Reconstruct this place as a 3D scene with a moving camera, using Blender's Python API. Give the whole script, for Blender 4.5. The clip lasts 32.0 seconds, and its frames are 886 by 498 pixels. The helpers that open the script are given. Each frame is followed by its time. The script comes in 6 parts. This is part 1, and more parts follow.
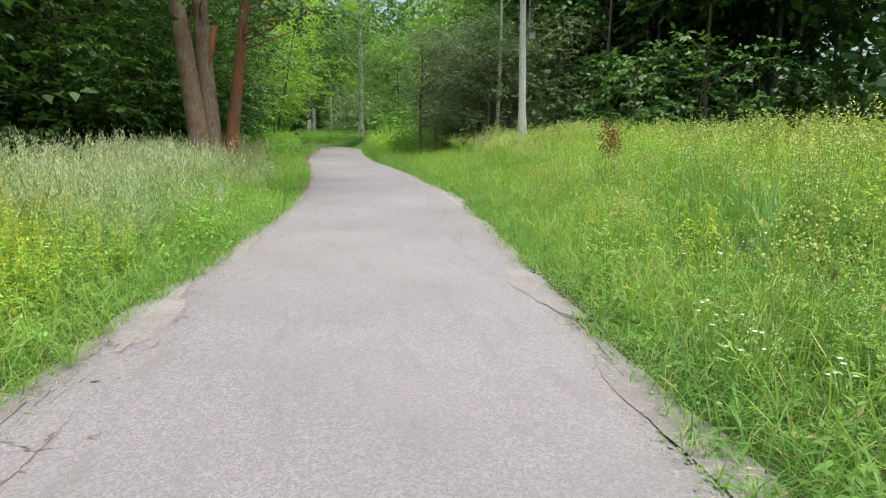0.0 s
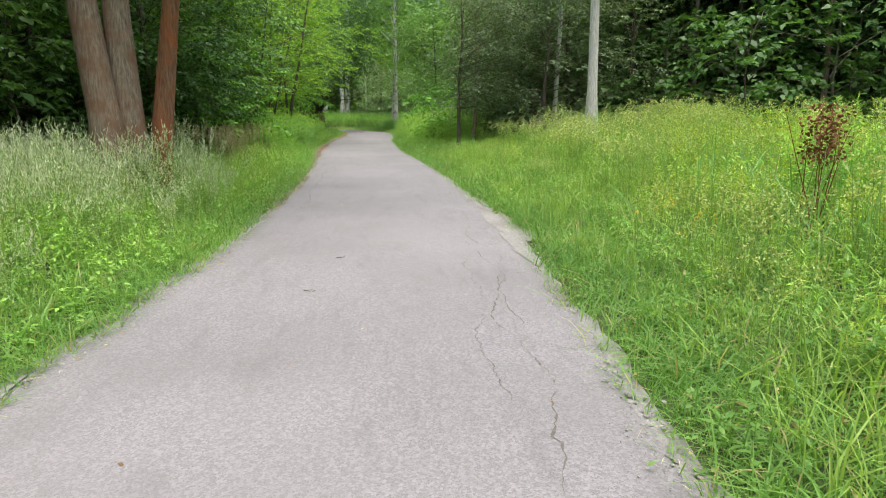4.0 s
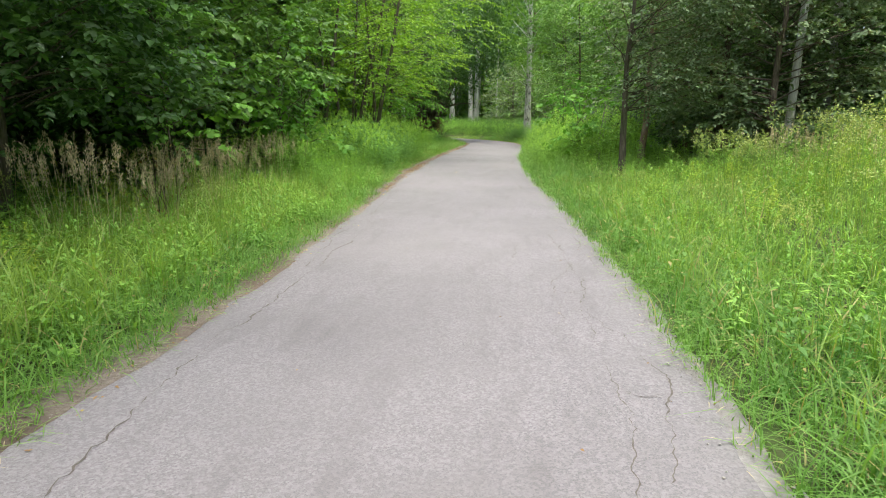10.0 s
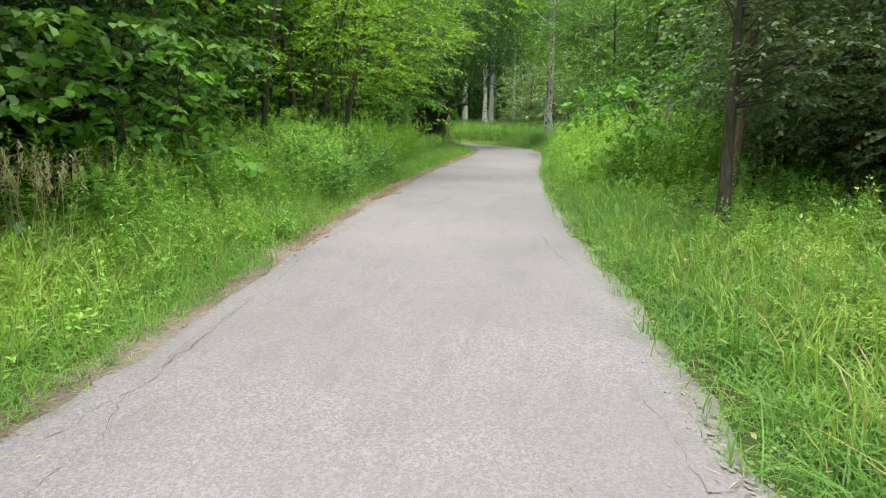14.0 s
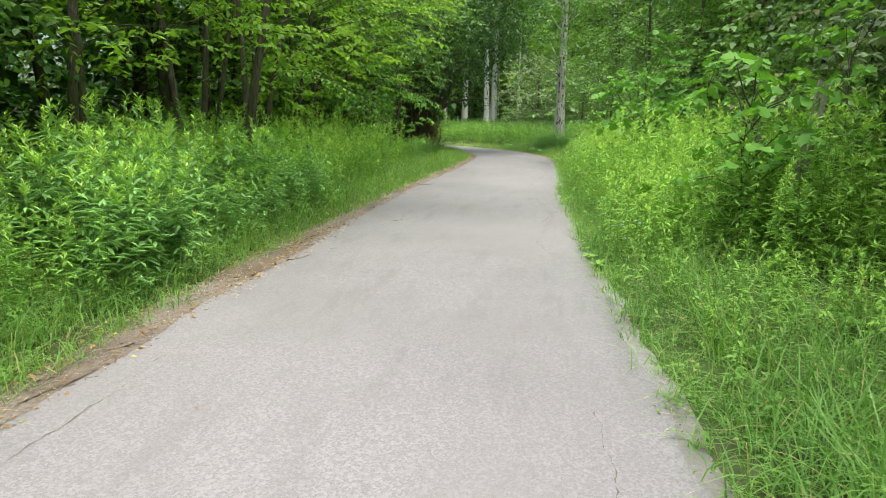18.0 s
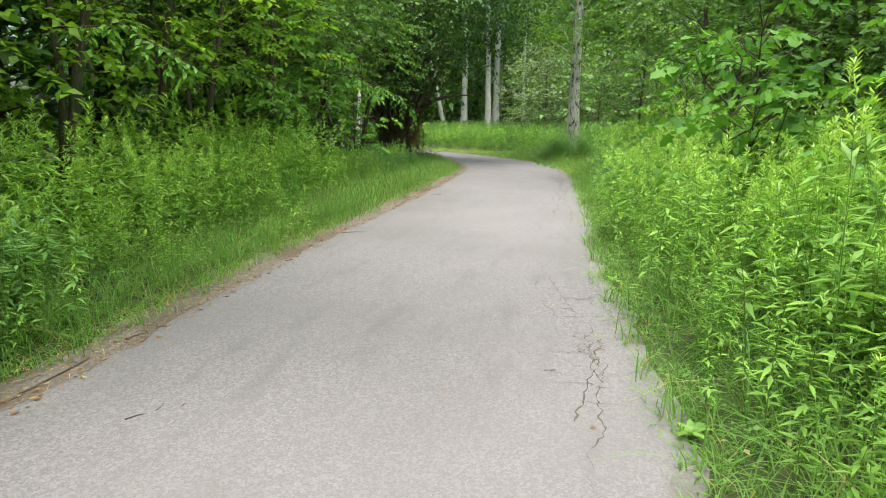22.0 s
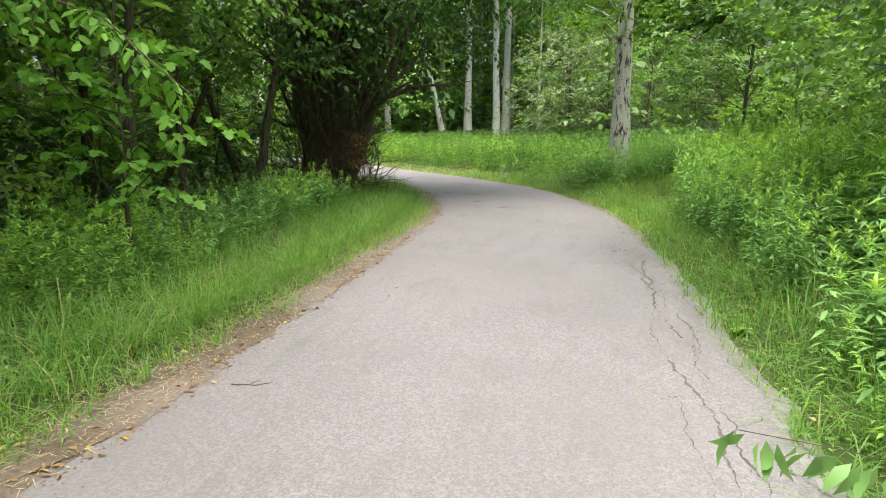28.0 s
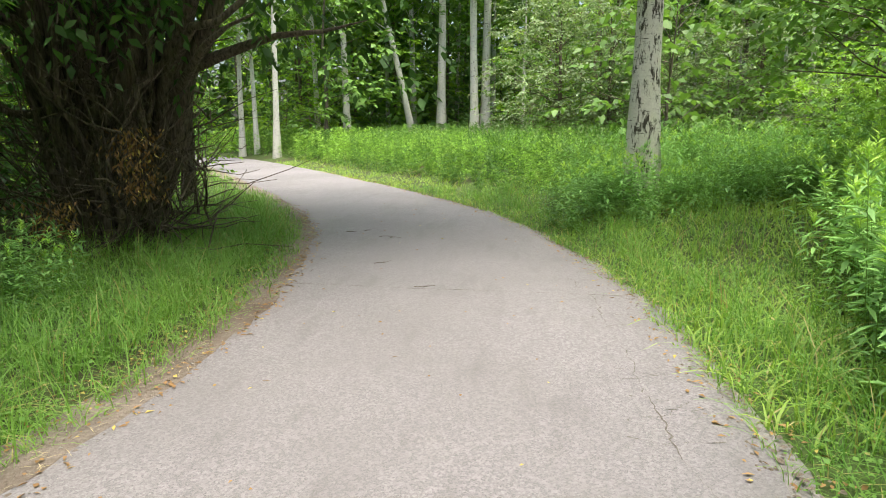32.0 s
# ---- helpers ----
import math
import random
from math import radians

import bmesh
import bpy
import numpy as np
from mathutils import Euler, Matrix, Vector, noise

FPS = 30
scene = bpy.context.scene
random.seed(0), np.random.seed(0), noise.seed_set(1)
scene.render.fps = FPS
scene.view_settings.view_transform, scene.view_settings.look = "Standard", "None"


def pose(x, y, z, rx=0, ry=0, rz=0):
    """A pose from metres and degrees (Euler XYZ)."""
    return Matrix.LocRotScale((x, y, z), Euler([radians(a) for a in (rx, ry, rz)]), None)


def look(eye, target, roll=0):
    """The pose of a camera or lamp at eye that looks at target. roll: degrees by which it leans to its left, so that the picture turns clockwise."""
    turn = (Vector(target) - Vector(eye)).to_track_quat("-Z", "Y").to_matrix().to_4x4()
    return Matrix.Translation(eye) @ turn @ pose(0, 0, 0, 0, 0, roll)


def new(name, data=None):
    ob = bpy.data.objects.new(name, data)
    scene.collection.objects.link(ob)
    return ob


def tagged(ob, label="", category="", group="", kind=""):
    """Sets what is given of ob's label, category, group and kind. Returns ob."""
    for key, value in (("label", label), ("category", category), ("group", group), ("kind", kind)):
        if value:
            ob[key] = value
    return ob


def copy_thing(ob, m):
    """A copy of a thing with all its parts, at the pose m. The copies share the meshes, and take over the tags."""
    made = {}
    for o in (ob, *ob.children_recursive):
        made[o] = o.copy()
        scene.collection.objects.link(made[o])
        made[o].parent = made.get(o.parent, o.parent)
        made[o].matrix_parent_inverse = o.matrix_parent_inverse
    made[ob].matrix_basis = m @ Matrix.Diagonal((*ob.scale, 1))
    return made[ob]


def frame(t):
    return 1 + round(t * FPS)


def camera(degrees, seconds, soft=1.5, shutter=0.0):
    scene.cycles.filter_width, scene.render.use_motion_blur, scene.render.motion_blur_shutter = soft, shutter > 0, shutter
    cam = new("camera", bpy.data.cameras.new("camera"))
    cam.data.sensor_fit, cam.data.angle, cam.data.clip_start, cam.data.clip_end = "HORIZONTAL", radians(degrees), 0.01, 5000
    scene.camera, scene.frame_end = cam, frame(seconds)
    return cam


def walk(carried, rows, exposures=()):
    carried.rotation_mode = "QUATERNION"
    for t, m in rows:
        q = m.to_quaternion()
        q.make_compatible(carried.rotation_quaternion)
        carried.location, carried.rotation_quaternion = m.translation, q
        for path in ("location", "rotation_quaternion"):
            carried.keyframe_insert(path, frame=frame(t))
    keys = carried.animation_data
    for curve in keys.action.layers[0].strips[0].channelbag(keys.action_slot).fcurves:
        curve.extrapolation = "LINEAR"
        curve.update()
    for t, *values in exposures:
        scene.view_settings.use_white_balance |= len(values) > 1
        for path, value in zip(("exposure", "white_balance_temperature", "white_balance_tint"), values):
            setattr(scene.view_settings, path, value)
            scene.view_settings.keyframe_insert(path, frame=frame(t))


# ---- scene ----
cam = camera(69.21, 32.0, soft=1.0)
# seconds, eye (x, y, z), then degrees: turn to the left of +y, tilt upwards, lean
PATH = [
    (0, 0.000, -0.000, 1.382, -9.11, -10.31, 0.49),
    (0.5, 0.150, 0.740, 1.371, -8.60, -11.05, 0.54),
    (1, 0.270, 1.484, 1.385, -8.18, -11.45, 0.51),
    (1.5, 0.376, 2.231, 1.402, -7.83, -11.69, 0.34),
    (2, 0.453, 2.982, 1.418, -7.46, -11.76, 0.24),
    (2.5, 0.524, 3.716, 1.408, -7.21, -11.89, 0.18),
    (4.5, 0.851, 6.449, 1.437, -3.41, -11.83, 0.76),
    (5, 0.883, 7.222, 1.421, 0.01, -11.75, 0.66),
    (5.5, 0.946, 8.006, 1.419, 2.01, -11.74, 0.61),
    (6, 1.025, 8.789, 1.423, 3.04, -11.62, 0.54),
    (6.5, 1.116, 9.561, 1.429, 3.66, -11.63, 0.37),
    (7, 1.190, 10.305, 1.440, 4.03, -11.56, 0.49),
    (7.5, 1.244, 11.044, 1.432, 4.45, -11.51, 0.51),
    (8, 1.273, 11.786, 1.412, 4.85, -11.46, 0.43),
    (8.5, 1.294, 12.526, 1.389, 5.29, -11.32, 0.38),
    (9, 1.307, 13.253, 1.371, 5.69, -11.33, 0.41),
    (9.5, 1.308, 13.965, 1.379, 6.07, -11.31, 0.36),
    (10, 1.309, 14.673, 1.380, 6.40, -11.35, 0.29),
    (10.5, 1.311, 15.388, 1.382, 6.77, -11.29, 0.15),
    (11, 1.326, 16.124, 1.372, 7.04, -11.28, 0.12),
    (11.5, 1.334, 16.885, 1.382, 7.21, -11.22, 0.21),
    (12, 1.330, 17.658, 1.379, 7.32, -11.19, 0.35),
    (12.5, 1.331, 18.439, 1.387, 7.47, -11.18, 0.43),
    (13, 1.324, 19.204, 1.373, 7.60, -11.18, 0.50),
    (13.5, 1.274, 19.954, 1.369, 7.73, -11.11, 0.49),
    (14, 1.237, 20.710, 1.374, 7.87, -11.12, 0.66),
    (14.5, 1.203, 21.467, 1.389, 7.95, -11.10, 0.67),
    (16.5, 0.917, 24.371, 1.403, 7.95, -11.12, 0.92),
    (17, 0.931, 25.192, 1.393, 7.97, -11.16, 0.83),
    (17.5, 0.952, 26.023, 1.389, 8.11, -11.15, 0.71),
    (18, 0.980, 26.857, 1.385, 8.19, -11.15, 0.71),
    (18.5, 0.996, 27.667, 1.377, 8.33, -11.16, 0.75),
    (19, 1.019, 28.466, 1.371, 8.39, -11.11, 0.81),
    (19.5, 1.021, 29.248, 1.383, 8.48, -11.06, 0.82),
    (20, 0.997, 30.016, 1.387, 8.50, -11.01, 0.92),
    (20.5, 0.950, 30.787, 1.393, 8.62, -11.01, 0.89),
    (21, 0.927, 31.567, 1.376, 8.63, -11.05, 0.70),
    (21.5, 0.903, 32.351, 1.370, 8.75, -10.94, 0.64),
    (22, 0.886, 33.148, 1.373, 8.78, -10.92, 0.50),
    (22.5, 0.861, 33.962, 1.394, 8.99, -10.93, 0.22),
    (23, 0.814, 34.783, 1.474, 9.09, -9.51, -0.16),
    (23.5, 0.749, 35.588, 1.471, 9.26, -6.34, -0.33),
    (24, 0.692, 36.407, 1.408, 9.21, -5.50, -0.29),
    (24.5, 0.648, 37.286, 1.386, 9.21, -5.50, -0.12),
    (25, 0.592, 38.176, 1.400, 9.26, -5.47, -0.14),
    (25.5, 0.530, 39.036, 1.370, 9.32, -6.29, -0.06),
    (27.5, 0.483, 41.941, 1.354, 9.96, -9.84, 0.18),
    (28, 0.448, 42.747, 1.366, 10.09, -9.97, 0.02),
    (28.5, 0.434, 43.556, 1.370, 10.05, -10.15, -0.09),
    (29, 0.420, 44.384, 1.399, 10.05, -10.23, -0.19),
    (29.5, 0.398, 45.211, 1.416, 9.99, -10.41, -0.16),
    (30, 0.384, 46.044, 1.413, 9.88, -10.39, -0.00),
    (30.5, 0.413, 46.922, 1.409, 9.71, -10.46, 0.13),
    (31, 0.454, 47.806, 1.414, 9.66, -10.45, 0.07),
    (31.5, 0.498, 48.682, 1.412, 9.46, -10.54, -0.01),
    (32, 0.543, 49.551, 1.426, 9.25, -10.53, -0.13),
]


def eye_pose(x, y, z, turn, tilt, lean):
    a, b = radians(turn), radians(tilt)
    return look((x, y, z), (x - math.sin(a) * math.cos(b), y + math.cos(a) * math.cos(b), z + math.sin(b)), lean)


walk(cam, [(row[0], eye_pose(*row[1:])) for row in PATH], [(0, 1.05, 6300, 6), (7, 1.12, 6300, 6), (10, 1.23, 6300, 6), (13, 1.25, 6350, 5), (17, 1.33, 6300, 2), (20, 1.36, 6300, 3), (24, 1.42, 6400, 5), (28, 1.49, 6500, 7), (32, 1.61, 6600, 6)])


# ---------------------------------------------------------------- light
world = bpy.data.worlds.new("overcast_sky")
scene.world = world
world.use_nodes = True
wn = world.node_tree
sky = wn.nodes.new("ShaderNodeTexSky")
sky.sky_type = "NISHITA"
sky.sun_disc = False
sky.sun_elevation = radians(78)
sky.sun_rotation = radians(150)
sky.dust_density = 6.0
sky.air_density = 1.0
sky.ozone_density = 0.6
wn.links.new(sky.outputs[0], wn.nodes["Background"].inputs[0])
wn.nodes["Background"].inputs[1].default_value = 0.13

sun = bpy.data.lights.new("sun", "SUN")
sun.energy = 1.9
sun.angle = radians(58)
sun.color = (1.0, 0.96, 0.9)
sun_ob = new("sun", sun)
away = Vector((math.sin(radians(150)) * math.cos(radians(78)), math.cos(radians(150)) * math.cos(radians(78)), math.sin(radians(78))))
sun_ob.matrix_world = look(away * 60, (0, 0, 0))


# ---------------------------------------------------------------- materials
def nodes_of(name):
    m = bpy.data.materials.new(name)
    m.use_nodes = True
    nt = m.node_tree
    for n in list(nt.nodes):
        nt.nodes.remove(n)
    out = nt.nodes.new("ShaderNodeOutputMaterial")
    return m, nt, out


def mix_rgb(nt, fac, a, b, blend="MIX"):
    n = nt.nodes.new("ShaderNodeMix")
    n.data_type = "RGBA"
    n.blend_type = blend
    for sock, v in ((n.inputs[0], fac), (n.inputs[6], a), (n.inputs[7], b)):
        if isinstance(v, (int, float)):
            sock.default_value = v
        elif isinstance(v, tuple):
            sock.default_value = (*v, 1.0)
        else:
            nt.links.new(v, sock)
    return n.outputs[2]


def ramp(nt, fac, stops):
    n = nt.nodes.new("ShaderNodeValToRGB")
    while len(n.color_ramp.elements) < len(stops):
        n.color_ramp.elements.new(0.5)
    for e, (p, c) in zip(n.color_ramp.elements, stops):
        e.position = p
        e.color = (c, c, c, 1) if isinstance(c, (int, float)) else (*c, 1)
    nt.links.new(fac, n.inputs[0])
    return n.outputs[0]


def noise_tex(nt, scale, detail=4.0, rough=0.6, vec=None, stretch=None):
    co = nt.nodes.new("ShaderNodeTexCoord").outputs["Object"] if vec is None else vec
    if stretch:
        mp = nt.nodes.new("ShaderNodeMapping")
        mp.inputs["Scale"].default_value = stretch
        nt.links.new(co, mp.inputs[0])
        co = mp.outputs[0]
    n = nt.nodes.new("ShaderNodeTexNoise")
    n.inputs["Scale"].default_value = scale
    n.inputs["Detail"].default_value = detail
    n.inputs["Roughness"].default_value = rough
    nt.links.new(co, n.inputs["Vector"])
    return n.outputs["Fac"]


def bump(nt, height, strength, dist=0.01):
    b = nt.nodes.new("ShaderNodeBump")
    b.inputs["Strength"].default_value = strength
    b.inputs["Distance"].default_value = dist
    nt.links.new(height, b.inputs["Height"])
    return b.outputs[0]


def principled(nt, out, col, rough=0.8, normal=None, spec=0.5):
    p = nt.nodes.new("ShaderNodeBsdfPrincipled")
    if isinstance(col, tuple):
        p.inputs["Base Color"].default_value = (*col, 1)
    else:
        nt.links.new(col, p.inputs["Base Color"])
    if isinstance(rough, (int, float)):
        p.inputs["Roughness"].default_value = rough
    else:
        nt.links.new(rough, p.inputs["Roughness"])
    p.inputs["Specular IOR Level"].default_value = spec
    if normal is not None:
        nt.links.new(normal, p.inputs["Normal"])
    if out is not None:
        nt.links.new(p.outputs[0], out.inputs[0])
    return p.outputs[0]


def foliage(name, dark, light, glow=0.35, rough=0.5, dry=None, dry_share=0.0, patch=0.6):
    """A leaf: each leaf its own tone between dark and light, each plant a little apart, light passing through it."""
    m, nt, out = nodes_of(name)
    geo = nt.nodes.new("ShaderNodeNewGeometry")
    info = nt.nodes.new("ShaderNodeObjectInfo")
    add = nt.nodes.new("ShaderNodeMath")
    add.operation = "ADD"
    mul = nt.nodes.new("ShaderNodeMath")
    mul.operation = "MULTIPLY"
    mul.inputs[1].default_value = 0.55
    nt.links.new(geo.outputs["Random Per Island"], mul.inputs[0])
    mul2 = nt.nodes.new("ShaderNodeMath")
    mul2.operation = "MULTIPLY"
    mul2.inputs[1].default_value = 0.45
    nt.links.new(info.outputs["Random"], mul2.inputs[0])
    nt.links.new(mul.outputs[0], add.inputs[0])
    nt.links.new(mul2.outputs[0], add.inputs[1])
    col = mix_rgb(nt, add.outputs[0], dark, light)
    big = noise_tex(nt, 0.55, 3.0, 0.6, vec=geo.outputs["Position"])
    col = mix_rgb(nt, ramp(nt, big, [(0.35, 0.0), (0.68, patch)]), col, tuple(min(1.0, c * f) for c, f in zip(light, (1.15, 1.08, 1.05))))
    if dry:
        pick = ramp(nt, geo.outputs["Random Per Island"], [(1.0 - dry_share - 0.02, 0.0), (1.0 - dry_share, 1.0)])
        col = mix_rgb(nt, pick, col, dry)
    d = principled(nt, None, col, rough, spec=0.35)
    tr = nt.nodes.new("ShaderNodeBsdfTranslucent")
    nt.links.new(mix_rgb(nt, 1.0, col, (1.2, 1.25, 0.6), "MULTIPLY"), tr.inputs[0])
    mx = nt.nodes.new("ShaderNodeMixShader")
    mx.inputs[0].default_value = glow
    nt.links.new(d, mx.inputs[1])
    nt.links.new(tr.outputs[0], mx.inputs[2])
    nt.links.new(mx.outputs[0], out.inputs[0])
    return m


def bark(name, dark, light, ridges=1.0, moss=None, rust=None):
    m, nt, out = nodes_of(name)
    n1 = noise_tex(nt, 9.0, 6.0, 0.65, stretch=(4.0, 4.0, 0.55))
    n2 = noise_tex(nt, 1.6, 4.0, 0.6)
    col = mix_rgb(nt, ramp(nt, n1, [(0.32, 0.0), (0.66, 1.0)]), dark, light)
    if moss:
        col = mix_rgb(nt, ramp(nt, n2, [(0.45, 0.0), (0.7, 0.7)]), col, moss)
    if rust:
        n3 = noise_tex(nt, 2.3, 5.0, 0.65)
        col = mix_rgb(nt, ramp(nt, n3, [(0.42, 0.0), (0.62, 0.85)]), col, rust)
    principled(nt, out, col, 0.92, bump(nt, n1, 0.9 * ridges, 0.02), 0.2)
    return m


def birch_bark(name, white, low=0.5):
    """White paper bark with black lens-shaped marks lying across the stem, and rough dark cracks near the foot."""
    m, nt, out = nodes_of(name)
    a = noise_tex(nt, 5.0, 4.0, 0.6, stretch=(1.4, 1.4, 7.0))
    b = noise_tex(nt, 7.5, 6.0, 0.75, stretch=(1.5, 1.5, 0.45))
    c = noise_tex(nt, 40.0, 3.0, 0.6)
    marks = ramp(nt, a, [(0.60, 0.0), (0.67, 1.0)])
    patches = ramp(nt, b, [(low + 0.11, 0.0), (low + 0.16, 1.0)])
    col = mix_rgb(nt, ramp(nt, c, [(0.3, 0.0), (0.7, 1.0)]), tuple(v * 0.78 for v in white), white)
    col = mix_rgb(nt, marks, col, (0.07, 0.06, 0.05))
    col = mix_rgb(nt, patches, col, (0.05, 0.045, 0.035))
    principled(nt, out, col, 0.75, bump(nt, a, 0.4, 0.01), 0.25)
    return m


def asphalt_mat():
    m, nt, out = nodes_of("worn_asphalt")
    grain = noise_tex(nt, 130.0, 3.0, 0.8)
    chips = nt.nodes.new("ShaderNodeTexVoronoi")
    chips.inputs["Scale"].default_value = 80.0
    nt.links.new(nt.nodes.new("ShaderNodeTexCoord").outputs["Object"], chips.inputs["Vector"])
    blot = noise_tex(nt, 0.5, 5.0, 0.62)
    wear = noise_tex(nt, 2.4, 6.0, 0.7, stretch=(1.6, 0.35, 1.0))
    damp = noise_tex(nt, 0.22, 3.0, 0.5)
    col = mix_rgb(nt, ramp(nt, grain, [(0.32, 0.0), (0.7, 1.0)]), (0.095, 0.089, 0.094), (0.265, 0.250, 0.264))
    stone = ramp(nt, chips.outputs["Color"], [(0.3, 0.0), (0.85, 0.5)])
    col = mix_rgb(nt, stone, col, (0.335, 0.318, 0.332))
    col = mix_rgb(nt, ramp(nt, blot, [(0.40, 0.0), (0.62, 0.5)]), col, (0.165, 0.157, 0.160))
    col = mix_rgb(nt, ramp(nt, wear, [(0.52, 0.0), (0.7, 0.45)]), col, (0.13, 0.122, 0.124))
    col = mix_rgb(nt, ramp(nt, damp, [(0.45, 0.0), (0.62, 0.25)]), col, (0.29, 0.270, 0.282))
    principled(nt, out, col, 0.86, bump(nt, mix_rgb(nt, 0.5, grain, chips.outputs["Distance"]), 0.4, 0.004), 0.3)
    return m


def soil_mat(name, a, b, c, scale=14.0):
    m, nt, out = nodes_of(name)
    n1 = noise_tex(nt, scale, 6.0, 0.7)
    n2 = noise_tex(nt, 0.8, 4.0, 0.6)
    n3 = noise_tex(nt, scale * 7, 3.0, 0.7)
    col = mix_rgb(nt, ramp(nt, n1, [(0.35, 0.0), (0.65, 1.0)]), a, b)
    col = mix_rgb(nt, ramp(nt, n2, [(0.42, 0.0), (0.62, 0.8)]), col, c)
    col = mix_rgb(nt, ramp(nt, n3, [(0.5, 0.0), (0.75, 0.5)]), col, tuple(v * 0.45 for v in a))
    principled(nt, out, col, 0.95, bump(nt, n1, 0.8, 0.03), 0.15)
    return m


def plain(name, col, rough=0.8, spec=0.3, var=0.25, scale=30.0):
    m, nt, out = nodes_of(name)
    n1 = noise_tex(nt, scale, 4.0, 0.6)
    c = mix_rgb(nt, ramp(nt, n1, [(0.3, 0.0), (0.7, 1.0)]), tuple(v * (1 - var) for v in col), tuple(min(1, v * (1 + var)) for v in col))
    principled(nt, out, c, rough, None, spec)
    return m


ASPHALT = asphalt_mat()
CRACK = plain("crack_dirt_hole_shade", (0.12, 0.108, 0.094), 0.95)
GROUND = soil_mat("ground_soil", (0.06, 0.095, 0.028), (0.09, 0.14, 0.04), (0.07, 0.065, 0.038), 9.0)
SAND = soil_mat("sandy_soil", (0.235, 0.222, 0.218), (0.35, 0.334, 0.328), (0.20, 0.185, 0.172), 26.0)
HUMUS = soil_mat("brown_humus", (0.18, 0.148, 0.124), (0.30, 0.26, 0.225), (0.135, 0.10, 0.075), 30.0)
STONE = plain("grey_pebble", (0.36, 0.34, 0.31), 0.85)
GRASS = foliage("grass_blades", (0.075, 0.195, 0.04), (0.235, 0.42, 0.10), 0.45, 0.5, (0.44, 0.38, 0.18), 0.05)
MEADOW = foliage("meadow_blades", (0.12, 0.235, 0.042), (0.37, 0.53, 0.125), 0.47, 0.5, (0.46, 0.42, 0.22), 0.04)
# darker copy of the grass blades: the wood's shade is in the colour
SHADE_TINTED_GRASS = foliage("shade_tinted_blades", (0.055, 0.155, 0.028), (0.18, 0.35, 0.07), 0.45, 0.5, (0.36, 0.30, 0.15), 0.06)
STRAW = foliage("straw_heads", (0.40, 0.34, 0.21), (0.66, 0.57, 0.39), 0.25, 0.7, patch=0.2)
PALE = foliage("pale_seed_leaf", (0.20, 0.35, 0.13), (0.54, 0.66, 0.36), 0.35, 0.6, patch=0.3)
GOLDEN = foliage("goldenrod_leaf", (0.08, 0.215, 0.04), (0.37, 0.61, 0.125), 0.30, 0.42, patch=0.45)
GOLDEN_DEEP = foliage("goldenrod_deep_leaf", (0.06, 0.165, 0.05), (0.34, 0.60, 0.20), 0.28, 0.42, patch=0.35)
STEM = plain("green_stem", (0.19, 0.33, 0.07), 0.6)
SUNLEAF = foliage("sunlit_meadow_leaf", (0.16, 0.29, 0.03), (0.50, 0.62, 0.09), 0.35, 0.45, patch=0.4)
STRAWGREEN = foliage("ripening_seed_heads", (0.26, 0.36, 0.10), (0.50, 0.56, 0.20), 0.3, 0.6, patch=0.3)
YOUNG = foliage("young_shoot_leaf", (0.20, 0.42, 0.055), (0.48, 0.69, 0.17), 0.36, 0.45)
REED = foliage("reed_blades", (0.10, 0.26, 0.07), (0.26, 0.48, 0.17), 0.42, 0.45, (0.44, 0.40, 0.22), 0.04)
POD = foliage("whitish_pods", (0.42, 0.50, 0.33), (0.80, 0.82, 0.64), 0.3, 0.7, patch=0.2)
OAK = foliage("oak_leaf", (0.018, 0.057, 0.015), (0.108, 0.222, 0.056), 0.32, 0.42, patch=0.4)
DARKLEAF = foliage("dark_shrub_leaf", (0.055, 0.10, 0.048), (0.28, 0.38, 0.20), 0.3, 0.5, (0.15, 0.14, 0.08), 0.05, patch=0.25)
LIME = foliage("lime_leaf", (0.055, 0.16, 0.02), (0.30, 0.50, 0.06), 0.48, 0.45, patch=0.5)
MIDLEAF = foliage("ash_leaf", (0.03, 0.095, 0.022), (0.20, 0.36, 0.085), 0.38, 0.45, patch=0.45)
BIRCHLEAF = foliage("birch_leaf", (0.08, 0.185, 0.025), (0.18, 0.33, 0.05), 0.45, 0.45)
MAPLE = foliage("maple_leaf", (0.06, 0.19, 0.026), (0.19, 0.40, 0.06), 0.38, 0.6)
BROWNLEAF = foliage("dead_leaf", (0.17, 0.085, 0.035), (0.42, 0.27, 0.12), 0.15, 0.8, (0.55, 0.42, 0.12), 0.08, patch=0.1)
BARK = bark("grey_brown_bark", (0.055, 0.045, 0.035), (0.17, 0.145, 0.115), 1.0, (0.07, 0.085, 0.035))
BARK_BROWN = bark("warm_brown_bark", (0.125, 0.098, 0.074), (0.345, 0.285, 0.222), 1.0, None, (0.21, 0.115, 0.07))
BARK_RED = bark("rusty_bark", (0.11, 0.058, 0.037), (0.28, 0.16, 0.10), 1.0, None, (0.32, 0.11, 0.043))
BARK_DARK = bark("dark_willow_bark", (0.05, 0.039, 0.031), (0.20, 0.16, 0.125), 1.3)
BARK_PALE = bark("pale_grey_bark", (0.36, 0.345, 0.32), (0.66, 0.645, 0.61), 0.3)
BIRCH = birch_bark("birch_bark", (0.62, 0.60, 0.56))
BIRCH_OLD = birch_bark("old_birch_bark", (0.62, 0.60, 0.55), 0.42)
WOOD = plain("weathered_wood", (0.27, 0.255, 0.23), 0.85)
